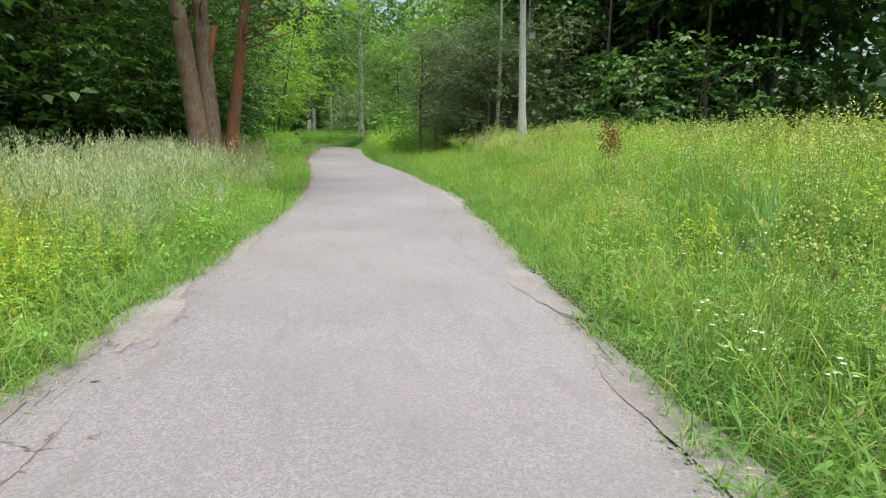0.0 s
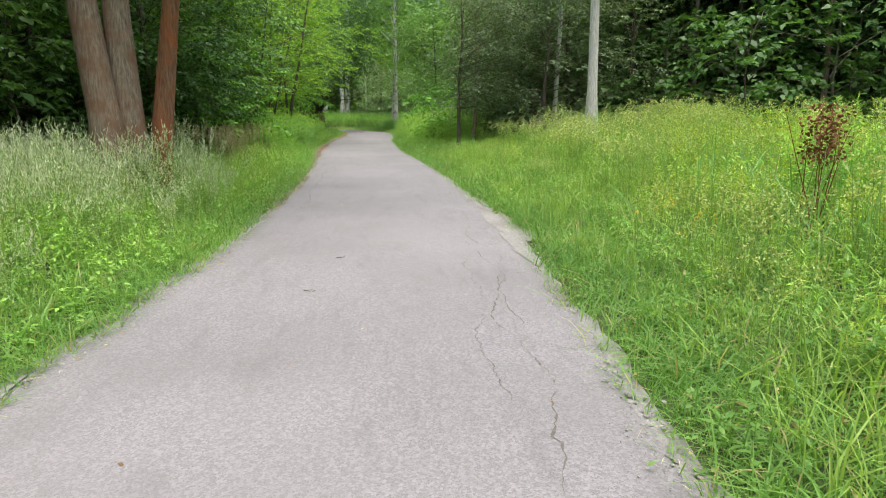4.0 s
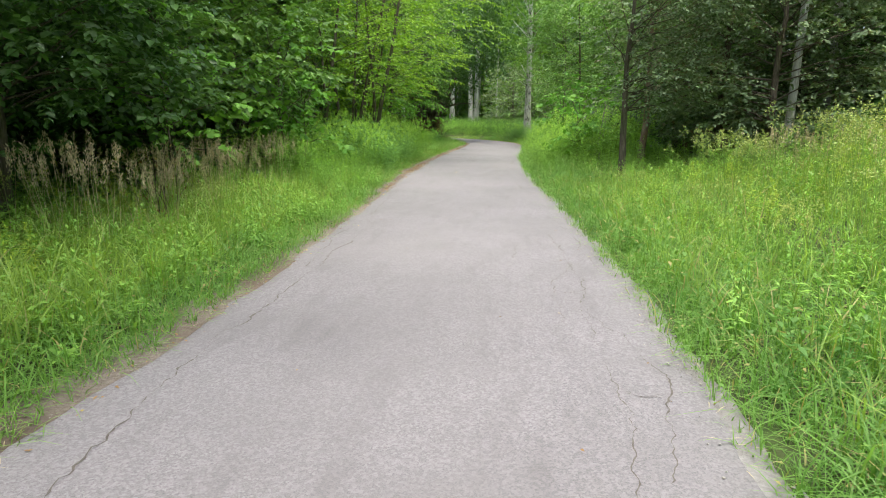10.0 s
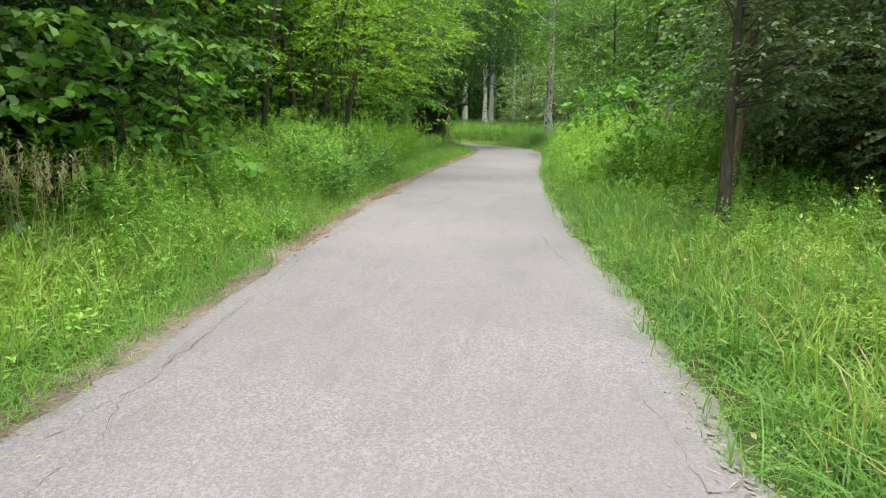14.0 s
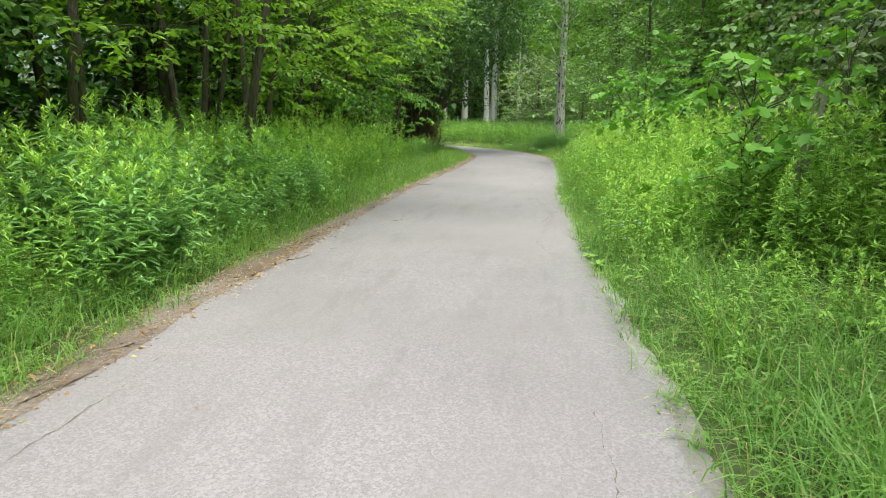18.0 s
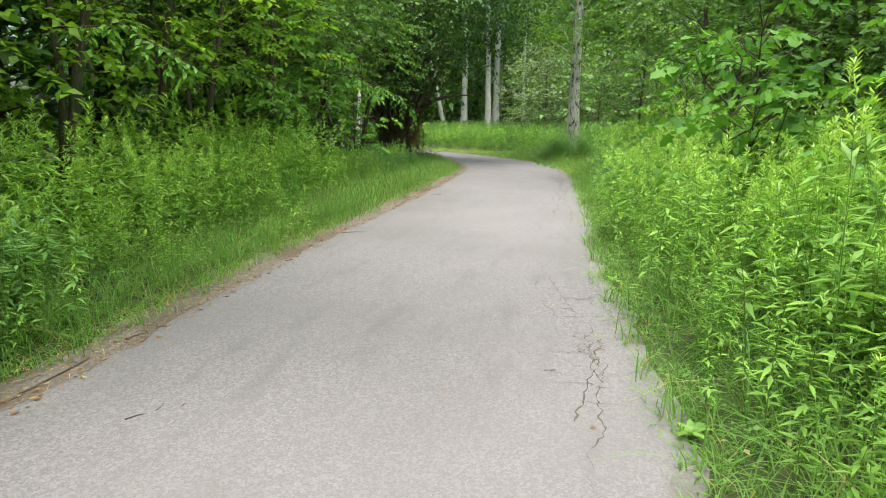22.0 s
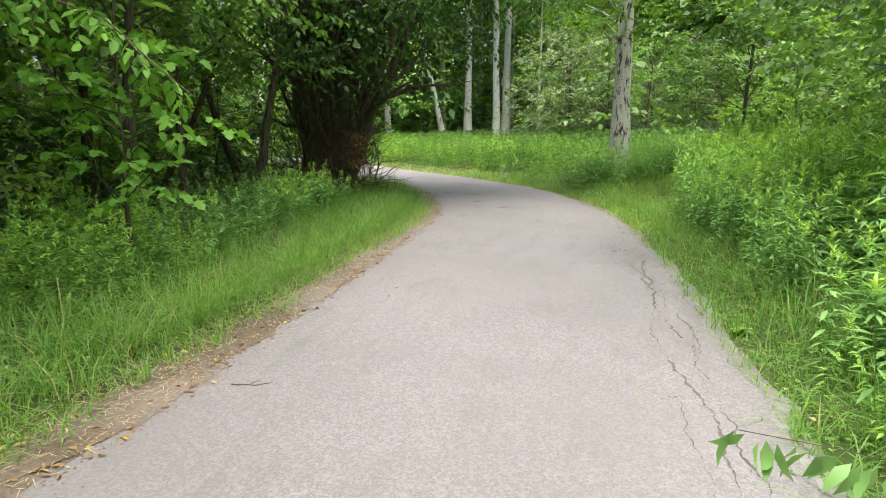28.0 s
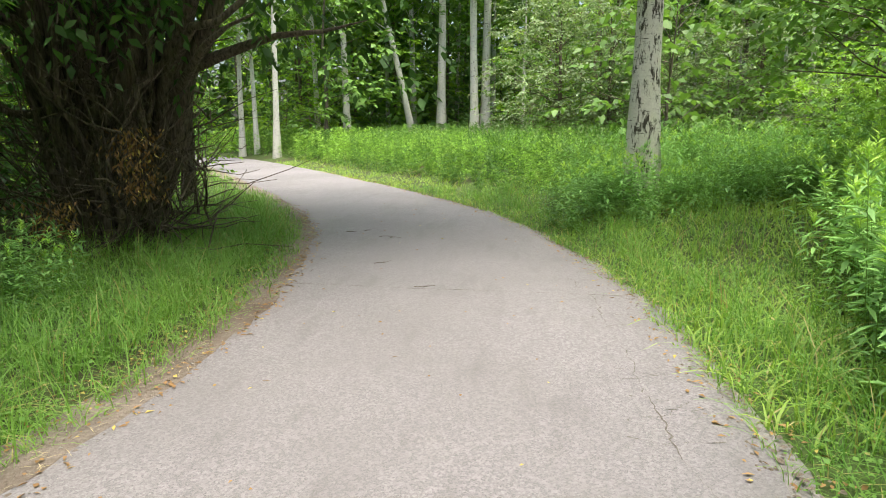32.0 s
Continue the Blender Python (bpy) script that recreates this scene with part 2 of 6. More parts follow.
TWIG = plain("dry_twig", (0.10, 0.075, 0.055), 0.9)
YELLOW = plain("yellow_petal", (0.80, 0.55, 0.02), 0.6)
BLUE = plain("blue_petal", (0.30, 0.38, 0.80), 0.6)
WHITE = plain("white_petal", (0.78, 0.78, 0.72), 0.6)
RUST = plain("rust_brown_seed", (0.20, 0.085, 0.04), 0.85)

# ---------------------------------------------------------------- helpers
rng = np.random.default_rng(7)


def mesh_np(name, verts, quads=None, tris=None, mat=None, smooth=False):
    """A mesh from numpy arrays of vertices, quads and triangles."""
    verts = np.asarray(verts, np.float32).reshape(-1, 3)
    q = np.zeros((0, 4), np.int32) if quads is None else np.asarray(quads, np.int32).reshape(-1, 4)
    t = np.zeros((0, 3), np.int32) if tris is None else np.asarray(tris, np.int32).reshape(-1, 3)
    me = bpy.data.meshes.new(name)
    me.vertices.add(len(verts))
    me.vertices.foreach_set("co", verts.ravel())
    loops = np.concatenate([q.ravel(), t.ravel()])
    me.loops.add(len(loops))
    me.loops.foreach_set("vertex_index", loops)
    me.polygons.add(len(q) + len(t))
    me.polygons.foreach_set("loop_start", np.concatenate([np.arange(len(q)) * 4, len(q) * 4 + np.arange(len(t)) * 3]).astype(np.int32))
    if smooth:
        me.polygons.foreach_set("use_smooth", np.ones(len(q) + len(t), bool))
    me.update(calc_edges=True)
    me.validate()
    if mat:
        me.materials.append(mat)
    return me


def part(name, me, parent, label=""):
    ob = new(name, me)
    ob.parent = parent
    if label:
        ob["label"] = label
    return ob


def thing(name, label, category, group="", kind=""):
    return tagged(new(name), label, category, group, kind)


def unit(v):
    return v / np.maximum(np.linalg.norm(v, axis=-1, keepdims=True), 1e-9)


class Build:
    """Gathers vertices and faces of many pieces into one mesh."""

    def __init__(self):
        self.v, self.q, self.t, self.n = [], [], [], 0

    def add(self, v, q=None, t=None):
        v = np.asarray(v, float).reshape(-1, 3)
        if q is not None and len(q):
            self.q.append(np.asarray(q).reshape(-1, 4) + self.n)
        if t is not None and len(t):
            self.t.append(np.asarray(t).reshape(-1, 3) + self.n)
        self.v.append(v)
        self.n += len(v)
        return self

    def tube(self, pts, radii, sides=8, wob=0.0):
        pts = np.asarray(pts, float)
        radii = np.asarray(radii, float)
        k = len(pts)
        tang = unit(np.gradient(pts, axis=0))
        ref = np.where(np.abs(tang[:, 2:3]) > 0.9, np.array([[1.0, 0, 0]]), np.array([[0, 0, 1.0]]))
        a = unit(np.cross(tang, ref))
        for i in range(1, k):
            a[i] = unit(a[i - 1] - tang[i] * (a[i - 1] @ tang[i]))
        b = np.cross(tang, a)
        ang = np.arange(sides) * 2 * np.pi / sides
        rr = radii[:, None] * (1 + wob * rng.normal(size=(k, sides))) if wob else radii[:, None] * np.ones((k, sides))
        ring = pts[:, None] + rr[..., None] * (np.cos(ang)[None, :, None] * a[:, None] + np.sin(ang)[None, :, None] * b[:, None])
        i, j = np.meshgrid(np.arange(k - 1), np.arange(sides), indexing="ij")
        j2 = (j + 1) % sides
        quads = np.stack([i * sides + j, i * sides + j2, (i + 1) * sides + j2, (i + 1) * sides + j], -1)
        self.add(ring, quads)
        return self

    def mesh(self, name, mat, smooth=False):
        return mesh_np(name, np.concatenate(self.v), np.concatenate(self.q) if self.q else None, np.concatenate(self.t) if self.t else None, mat, smooth)


def leaves(pos, ahead, up, length, width, fold=0.12):
    """Folded four-cornered leaves: foot, two sides, tip. All arrays have one row a leaf."""
    n = len(pos)
    side = unit(np.cross(ahead, up))
    up = np.cross(side, ahead)
    length = np.broadcast_to(length, n)[:, None]
    width = np.broadcast_to(width, n)[:, None]
    mid = pos + ahead * length * 0.42
    v = np.stack([pos, mid + side * width / 2 + up * width * fold, pos + ahead * length - up * length * 0.12, mid - side * width / 2 + up * width * fold], 1)
    return v.reshape(-1, 3), np.arange(4 * n).reshape(-1, 4)


def ovals(pos, ahead, up, length, width):
    """Rounder leaves with six corners, folded along the midrib."""
    n = len(pos)
    side = unit(np.cross(ahead, up))
    up = np.cross(side, ahead)
    length, width = length[:, None], width[:, None]
    a, b = pos + ahead * length * 0.28 + up * width * 0.14, pos + ahead * length * 0.66 + up * width * 0.08
    v = np.stack([pos, a + side * width * 0.46, b + side * width * 0.42, pos + ahead * length - up * length * 0.14, b - side * width * 0.42, a - side * width * 0.46], 1)
    k = np.arange(n)[:, None] * 6
    return v.reshape(-1, 3), np.concatenate([k + np.array([[0, 1, 2, 3]]), k + np.array([[0, 3, 4, 5]])])


def long_leaves(pos, ahead, up, length, width, arch=0.25):
    """Narrow arching leaves with six corners."""
    n = len(pos)
    side = unit(np.cross(ahead, up))
    up = np.cross(side, ahead)
    length = np.broadcast_to(length, n)[:, None]
    width = np.broadcast_to(width, n)[:, None]
    a = pos + ahead * length * 0.33 + up * length * arch * 0.25
    b = pos + ahead * length * 0.7 + up * length * arch * 0.1
    tip = pos + ahead * length - up * length * arch * 0.4
    v = np.stack([pos, a + side * width / 2, b + side * width * 0.36, tip, b - side * width * 0.36, a - side * width / 2], 1)
    k = np.arange(n)[:, None] * 6
    return v.reshape(-1, 3), k + np.array([[1, 2, 4, 5]]), np.concatenate([k + np.array([[0, 1, 5]]), k + np.array([[2, 3, 4]])])


LOBES = np.array([(0.0, 0.0), (0.30, -0.05), (0.26, 0.18), (0.55, 0.30), (0.30, 0.45), (0.30, 0.75), (0.0, 1.0),
                  (-0.30, 0.75), (-0.30, 0.45), (-0.55, 0.30), (-0.26, 0.18), (-0.30, -0.05)])


def lobed(pos, ahead, up, length):
    """Maple leaves with five lobes, as fans of triangles."""
    n = len(pos)
    side = unit(np.cross(ahead, up))
    up = np.cross(side, ahead)
    length = np.broadcast_to(length, n)[:, None, None]
    k = len(LOBES)
    v = pos[:, None] + length * (LOBES[None, :, :1] * side[:, None] + LOBES[None, :, 1:] * ahead[:, None] + (0.10 * np.abs(LOBES[None, :, :1]) - 0.16 * LOBES[None, :, 1:] ** 2) * up[:, None])
    c = pos[:, None] + length * (0.32 * ahead[:, None])
    v = np.concatenate([v, c], 1)
    base = np.arange(n)[:, None, None] * (k + 1)
    i = np.arange(k)
    t = base + np.stack([np.full(k, k), i, (i + 1) % k], -1)[None]
    return v.reshape(-1, 3), t.reshape(-1, 3)


def rand_unit(n):
    return unit(rng.normal(size=(n, 3)))


def spray_leaves(O, D, n, L, size, slim=0.5, droop=0.3, shape="leaf"):
    """Twigs that start at O and run along D, each with n leaves set by turns to either side."""
    N = len(O)
    k = np.tile(np.arange(n), N)
    o = np.repeat(O, n, 0)
    d = np.repeat(D, n, 0)
    s = np.repeat(np.broadcast_to(size, N), n)
    along = (k + 0.6) / n
    down = np.array([0, 0, -1.0])
    pos = o + d * (along * np.repeat(np.broadcast_to(L, N), n))[:, None] + down * (along ** 2 * droop * 0.4)[:, None] * L
    flat = unit(np.cross(d, np.array([0, 0, 1.0])) + 1e-6)
    sgn = np.where(k % 2 == 0, 1.0, -1.0)[:, None]
    last = (k == n - 1)[:, None]
    ahead = unit(d * np.where(last, 1.4, 0.55) + flat * sgn * np.where(last, 0.1, 1.0) + rng.normal(size=(N * n, 3)) * 0.28 + down * droop)
    up = unit(np.array([0, 0, 1.0]) + rng.normal(size=(N * n, 3)) * 0.42)
    s = s * rng.uniform(0.7, 1.25, N * n)
    if shape == "lobed":
        v, t = lobed(pos, ahead, up, s)
        return v, None, t
    if shape == "oval":
        v, q = ovals(pos, ahead, up, s, s * slim)
        return v, q, None
    v, q = leaves(pos, ahead, up, s, s * slim)
    return v, q, None

# ---------------------------------------------------------------- the lane's plan
LINE = [(-3.2, -14.0), (-2.0, -8.0), (-1.05, -3.5), (-0.5, 0.0), (0.02, 4.0), (0.38, 8.0), (0.68, 12.0), (0.74, 16.0), (0.66, 20.0), (0.47, 24.0), (0.20, 28.0),
        (-0.05, 32.0), (-0.15, 36.0), (-0.19, 40.0), (-0.08, 44.0), (-0.02, 48.0), (-0.04, 52.0), (-0.30, 55.0), (-1.25, 58.5), (-3.0, 62.0),
        (-6.0, 66.5), (-10.5, 72.8), (-16.0, 79.5), (-24.0, 85.5), (-36.0, 90.0), (-50.0, 92.0)]
HALF = 1.60


def smooth_line(ctrl, step=0.25):
    c = np.array(ctrl, float)
    c = np.concatenate([[2 * c[0] - c[1]], c, [2 * c[-1] - c[-2]]])
    out = []
    for i in range(1, len(c) - 2):
        p0, p1, p2, p3 = c[i - 1:i + 3]
        m = max(2, int(np.linalg.norm(p2 - p1) / step))
        u = np.linspace(0, 1, m, endpoint=False)[:, None]
        out.append(0.5 * (2 * p1 + (p2 - p0) * u + (2 * p0 - 5 * p1 + 4 * p2 - p3) * u ** 2 + (3 * p1 - p0 - 3 * p2 + p3) * u ** 3))
    return np.concatenate(out + [c[-2:-1]])


MID = smooth_line(LINE)
TAN = unit(np.gradient(MID, axis=0))
NOR = np.stack([TAN[:, 1], -TAN[:, 0]], 1)  # to the right of the way
RUN = np.concatenate([[0], np.cumsum(np.linalg.norm(np.diff(MID, axis=0), axis=1))])


def off_lane(p):
    """Signed distance of points from the lane's middle line (right is positive) and the index along it."""
    p = np.asarray(p, float).reshape(-1, 2)
    best = np.full(len(p), 1e9)
    idx = np.zeros(len(p), int)
    for a in range(0, len(MID), 2):
        d = ((p - MID[a]) ** 2).sum(1)
        k = d < best
        best[k], idx[k] = d[k], a
    s = ((p - MID[idx]) * NOR[idx]).sum(1)
    far = np.sqrt(best)
    return np.where(s >= 0, far, -far), idx


def lane_point(y, off):
    """A place beside the lane: where the middle line has that y, moved off metres to the right of the way."""
    y = np.atleast_1d(np.asarray(y, float))
    at = np.stack([np.interp(y, MID[:, 1], MID[:, 0]), y], 1)
    nn = unit(np.stack([np.interp(y, MID[:, 1], NOR[:, 0]), np.interp(y, MID[:, 1], NOR[:, 1])], 1))
    return at + nn * np.atleast_1d(off)[:, None]


def fnoise(x, y, scale, seed=0.0):
    return np.array([noise.noise(Vector((a * scale + seed, b * scale - seed, seed * 0.7))) for a, b in zip(x, y)])


def edge_wobble(run, side):
    return 0.03 * np.sin(run * 1.1 + side) + 0.032 * np.sin(run * 3.1 + 2 * side) + 0.026 * np.sin(run * 7.7 + side * 3.0) * np.sin(run * 0.7) + 0.02 * np.sin(run * 11.3 + side)


def ground_z(p):
    """The ground's height: a low bank on the meadow side, nearly level elsewhere."""
    p = np.asarray(p, float).reshape(-1, 2)
    s, _ = off_lane(p)
    a = np.abs(s)
    z = -0.045 + np.clip((a - 1.9) / 2.5, 0, 1) * 0.07
    meadow = np.clip((31 - p[:, 1]) / 6, 0, 1) * np.clip((s - 2.2) / 5.0, 0, 1)
    bend = np.clip((p[:, 1] - 54.5) / 3, 0, 1) * np.clip((s - 1.9) / 2.6, 0, 1)
    z = z + 0.42 * bend * bend * (3 - 2 * bend)
    return z + 0.42 * meadow * meadow * (3 - 2 * meadow) + 0.03 * np.clip((a - 1.9) / 2.5, 0, 1) * np.sin(p[:, 0] * 1.9 + 0.6 * p[:, 1]) * np.cos(p[:, 1] * 1.3)


# ground: one sheet to the horizon, finer near the lane
def ground_sheet():
    ax = np.concatenate([[-2500, -900, -350, -150], np.arange(-80, -24, 8), np.arange(-24, 26, 0.8), np.arange(28, 84, 8), [150, 350, 900, 2500]])
    ay = np.concatenate([[-2500, -900, -350, -120], np.arange(-60, -12, 8), np.arange(-12, 100, 0.8), np.arange(104, 180, 8), [350, 900, 2500]])
    X, Y = np.meshgrid(ax, ay)
    z = ground_z(np.stack([X.ravel(), Y.ravel()], 1))
    nx, ny = len(ax), len(ay)
    i, j = np.meshgrid(np.arange(ny - 1), np.arange(nx - 1), indexing="ij")
    q = np.stack([i * nx + j, i * nx + j + 1, (i + 1) * nx + j + 1, (i + 1) * nx + j], -1)
    me = mesh_np("ground", np.stack([X.ravel(), Y.ravel(), z], 1), q, None, GROUND, True)
    return tagged(new("ground", me), "dark soil under meadow and woodland beside the lane", "ground", kind="structure")


def ribbon(name, offs, zs, mat, label, category, lo=0, hi=None, wob=True):
    """A strip that follows the lane, with the given cross-section."""
    hi = len(MID) if hi is None else hi
    m, nn, r = MID[lo:hi], NOR[lo:hi], RUN[lo:hi]
    rows = []
    for o, z in zip(offs, zs):
        w = edge_wobble(r, 1.0 if o > 0 else -1.0) * min(1.0, abs(o) / HALF) ** 4 if wob else 0
        oo = o + np.sign(o) * w
        rows.append(np.concatenate([m + nn * np.reshape(oo * np.ones(len(m)), (-1, 1)), np.full((len(m), 1), z)], 1))
    v = np.stack(rows, 1)
    k = len(offs)
    i, j = np.meshgrid(np.arange(len(m) - 1), np.arange(k - 1), indexing="ij")
    q = np.stack([i * k + j, i * k + j + 1, (i + 1) * k + j + 1, (i + 1) * k + j], -1)
    me = mesh_np(name, v.reshape(-1, 3), q, None, mat, False)
    return tagged(new(name, me), label, category, kind="structure")


ground_sheet()
ribbon("road", (-1.66, -1.60, -1.4, -0.8, 0.0, 0.8, 1.4, 1.60, 1.66), (-0.06, -0.006, 0.0, 0.0, 0.0, 0.0, 0.0, -0.006, -0.06), ASPHALT,
       "narrow lane of worn pale grey asphalt with crumbling edges", "lane")
ribbon("shoulder", (-2.0, -1.88, -1.72, -1.5), (-0.06, -0.03, -0.008, -0.002), HUMUS, "brown soil and leaf litter along the lane's edge", "shoulder", lo=118)
ribbon("shoulder", (-1.85, -1.76, -1.68, -1.5), (-0.06, -0.03, -0.012, -0.005), SAND, "pale sandy crumbs along the lane's edge", "shoulder", hi=118)
ribbon("shoulder", (1.5, 1.63, 1.71, 1.80), (-0.008, -0.012, -0.032, -0.06), SAND, "pale sandy crumbs along the lane's edge", "shoulder")


# ---------------------------------------------------------------- grasses
def blades(name, P, h, w, lean, mat, label, category="grass"):
    """Bent tapering blades of grass as one mesh; P holds their feet."""
    n = len(P)
    az = rng.uniform(0, 2 * np.pi, n)
    out = np.stack([np.cos(az), np.sin(az), np.zeros(n)], 1)
    side = np.stack([-np.sin(az), np.cos(az), np.zeros(n)], 1)
    turn = rng.uniform(-0.9, 0.9, n)[:, None]
    side = unit(side + out * turn)
    foot = np.concatenate([P, (ground_z(P) - 0.02)[:, None]], 1)
    lean = (lean * rng.uniform(0.15, 1.6, n))[:, None]
    h = h[:, None]
    w = np.broadcast_to(w, n)[:, None]
    rows = []
    for u, f in ((0.0, 0.8), (0.42, 1.0), (0.76, 0.66)):
        c = foot + np.array([0, 0, 1.0]) * h * (u - 0.38 * lean * u ** 3) + out * h * lean * u ** 2
        rows += [c - side * w * f / 2, c + side * w * f / 2]
    rows.append(foot + np.array([0, 0, 1.0]) * h * (1 - 0.38 * lean) + out * h * lean)
    k = np.arange(n)[:, None] * 7
    me = mesh_np(name, np.stack(rows, 1).reshape(-1, 3), np.concatenate([k + np.array([[0, 1, 3, 2]]), k + np.array([[2, 3, 5, 4]])]), k + np.array([[4, 5, 6]]), mat)
    return tagged(new(name, me), label, category, kind="stuff")


def strewn(n, y0, y1, d0, d1, side, power=1.0):
    """Random places beside the lane: d metres outside its edge, on one side."""
    y = rng.uniform(y0, y1, n)
    d = d0 + (d1 - d0) * rng.uniform(0, 1, n) ** power
    return lane_point(y, side * (HALF + d)), d


def tufted(P, share=0.6, spread=0.05):
    """Draws part of the feet together into tufts."""
    n = len(P)
    heads = P[rng.integers(0, n, max(1, n // 14))]
    pick = rng.uniform(size=n) < share
    Q = P.copy()
    Q[pick] = heads[rng.integers(0, len(heads), pick.sum())] + rng.normal(size=(pick.sum(), 2)) * spread
    return Q


def lift(P, lo, hi, scale=0.5, seed=1.0):
    f = np.clip(0.5 + fnoise(P[:, 0], P[:, 1], scale, seed) * 0.9, 0, 1)
    return lo + (hi - lo) * (0.35 * f + 0.65 * rng.uniform(0, 1, len(P)) ** 1.4)


def off_bare(P, d, side):
    """Keeps the grass off the bare margins beside the asphalt."""
    y = P[:, 1]
    if side > 0:
        wide = np.interp(y, [0.3, 1.0, 3.6, 4.2, 4.9, 6.0, 6.6, 12.2, 13.0, 15.2, 15.9], [0.0, 0.05, 0.05, 0.08, 0.2, 0.2, 0.0, 0.0, 0.34, 0.3, 0.0]) * (0.8 + 0.3 * np.sin(y * 4.1) * np.sin(y * 1.7))
        k = d > wide
        return P[k], d[k]
    wide = np.interp(y, [26, 27.5, 30.5, 31.5, 32.5, 35, 36.5, 42.5, 44, 50, 52], [0.0, 0.12, 0.12, 0.1, 0.28, 0.28, 0.05, 0.05, 0.24, 0.2, 0.06]) * np.clip(0.5 + 0.45 * np.sin(y * 2.3) * np.sin(y * 0.9) + 0.35 * np.sin(y * 5.1 + 1), 0.05, 1.2)
    k = d > wide
    return P[k], d[k]


for side in (-1, 1):
    P, d = strewn(15000, -3, 60, -0.03, 0.4, side, 1.1)
    P, d = off_bare(P, d, side)
    P = tufted(P, 0.6, 0.03)
    blades("verge_grass", P, rng.uniform(0.05, 0.17, len(P)), 0.0065, 1.1, GRASS, "dense short grass hanging over the lane's edge")
    P, d = strewn(22000, -3, 64, 0.0 if side > 0 else 0.03, 0.8, side, 1.2)
    P, d = off_bare(P, d, side)
    P = tufted(P, 0.5, 0.035)
    blades("verge_grass", P, (0.05 + 0.28 * np.clip(d, 0.0, 1)) * rng.uniform(0.6, 1.7, len(P)), 0.0075, 0.95, GRASS,
           "short fresh green grass along the lane's edge")
P, d = strewn(9000, 6, 27, -0.04, 0.34, -1, 1.0)
blades("verge_grass", tufted(P, 0.6, 0.03), rng.uniform(0.06, 0.2, len(P)), 0.007, 1.2, GRASS, "dense grass bent over the lane's edge before the wood")
# meadow to the right of the first half
P, d = strewn(28000, -3, 29, 0.5, 9.5, 1, 1.3)
P = tufted(P, 0.55, 0.07)
blades("meadow_grass", P, lift(P, 0.30, 1.05) * np.clip(0.45 + 0.5 * off_lane(P)[0] / 3.2 - 0.2, 0.4, 1.15), rng.uniform(0.006, 0.0125, len(P)), 0.8, MEADOW,
       "tall unmown meadow grass, fresh yellow-green")
# a lower, denser and more tangled layer between the tall blades
for side, deep_m in ((1, 4.0), (-1, 3.2)):
    P, d = strewn(13000, -3, 29, 0.3, deep_m, side, 1.2)
    P = tufted(P, 0.6, 0.05)
    blades("meadow_grass", P, lift(P, 0.14, 0.46, 0.8, 6.0 + side), rng.uniform(0.007, 0.015, len(P)), 1.2, GRASS, "lower tangled meadow grass, fresh green")
# fine short grass that hides the soil near the lane
for side, n in ((1, 30000), (-1, 16000)):
    P, d = strewn(n, -2, 30, 0.25, 2.1, side, 1.1)
    P = tufted(P, 0.5, 0.05)
    blades("meadow_grass", P, rng.uniform(0.10, 0.32, len(P)), rng.uniform(0.006, 0.011, len(P)), 1.3, GRASS, "fine short grass matted beside the lane")
# meadow to the left of the first half
P, d = strewn(8500, -3, 29, 0.5, 6.5, -1, 1.3)
P = tufted(P, 0.55, 0.07)
blades("meadow_grass", P, lift(P, 0.25, 0.75, seed=4.0) * np.clip(-0.3 + 0.45 * -off_lane(P)[0], 0.45, 1.0), rng.uniform(0.006, 0.012, len(P)), 0.8, MEADOW,
       "tall meadow grass in front of the wood")
P, d = strewn(8000, 16, 28.5, 0.6, 2.8, -1, 1.1)
P = tufted(P, 0.5, 0.06)
blades("meadow_grass", P, rng.uniform(0.4, 0.8, len(P)) * np.interp(d, [0.6, 1.6], [0.55, 1.0]), rng.uniform(0.006, 0.011, len(P)), 0.8, MEADOW, "light green fine grass in front of the wood")
# tall grass between the leafy stands of the second half
for side, deep, n in ((-1, 2.4, 25000), (1, 2.2, 12000)):
    P, d = strewn(n, 28, 62, 0.5, deep, side, 1.4)
    P = tufted(P, 0.6, 0.06)
    blades("bank_grass", P, lift(P, 0.2, 0.68, seed=8.0), rng.uniform(0.005, 0.009, len(P)), 1.15, GRASS, "long bent grass on the shady bank")
# stiff bluish reeds in the meadow
P = np.concatenate([rng.normal(size=(60, 2)) * np.array([0.35, 0.5]) + c for c in ((4.4, 7.0), (5.2, 9.0), (4.6, 10.6), (6.0, 10.4), (5.4, 12.3), (6.6, 12.0), (3.9, 5.2), (5.0, 5.8), (7.2, 13.6), (4.9, 13.4))])
blades("reed_grass", P, rng.uniform(0.75, 1.3, len(P)), rng.uniform(0.010, 0.020, len(P)), 0.5, REED, "tall stiff bluish-green reed blades in the meadow")
# lawn in the bend
P, d = strewn(20000, 53, 76, 0.05, 6.0, 1, 1.3)
P = tufted(P, 0.4, 0.05)
blades("lawn_grass", P, rng.uniform(0.07, 0.2, len(P)) * np.interp(d, [0, 2.5, 5], [0.8, 1.2, 1.6]), rng.uniform(0.008, 0.015, len(P)), 1.1, MEADOW, "bright low grass in the open bend")
P = np.stack([rng.uniform(1.4, 7.5, 13000), rng.uniform(52.5, 61.0, 13000)], 1)
P = P[off_lane(P)[0] > HALF + 0.1]
blades("lawn_grass", P, rng.uniform(0.08, 0.24, len(P)), rng.uniform(0.009, 0.017, len(P)), 1.1, MEADOW, "bright yellow-green low grass in the open bend")
P, d = strewn(7000, 57, 84, 0.1, 2.5, -1)
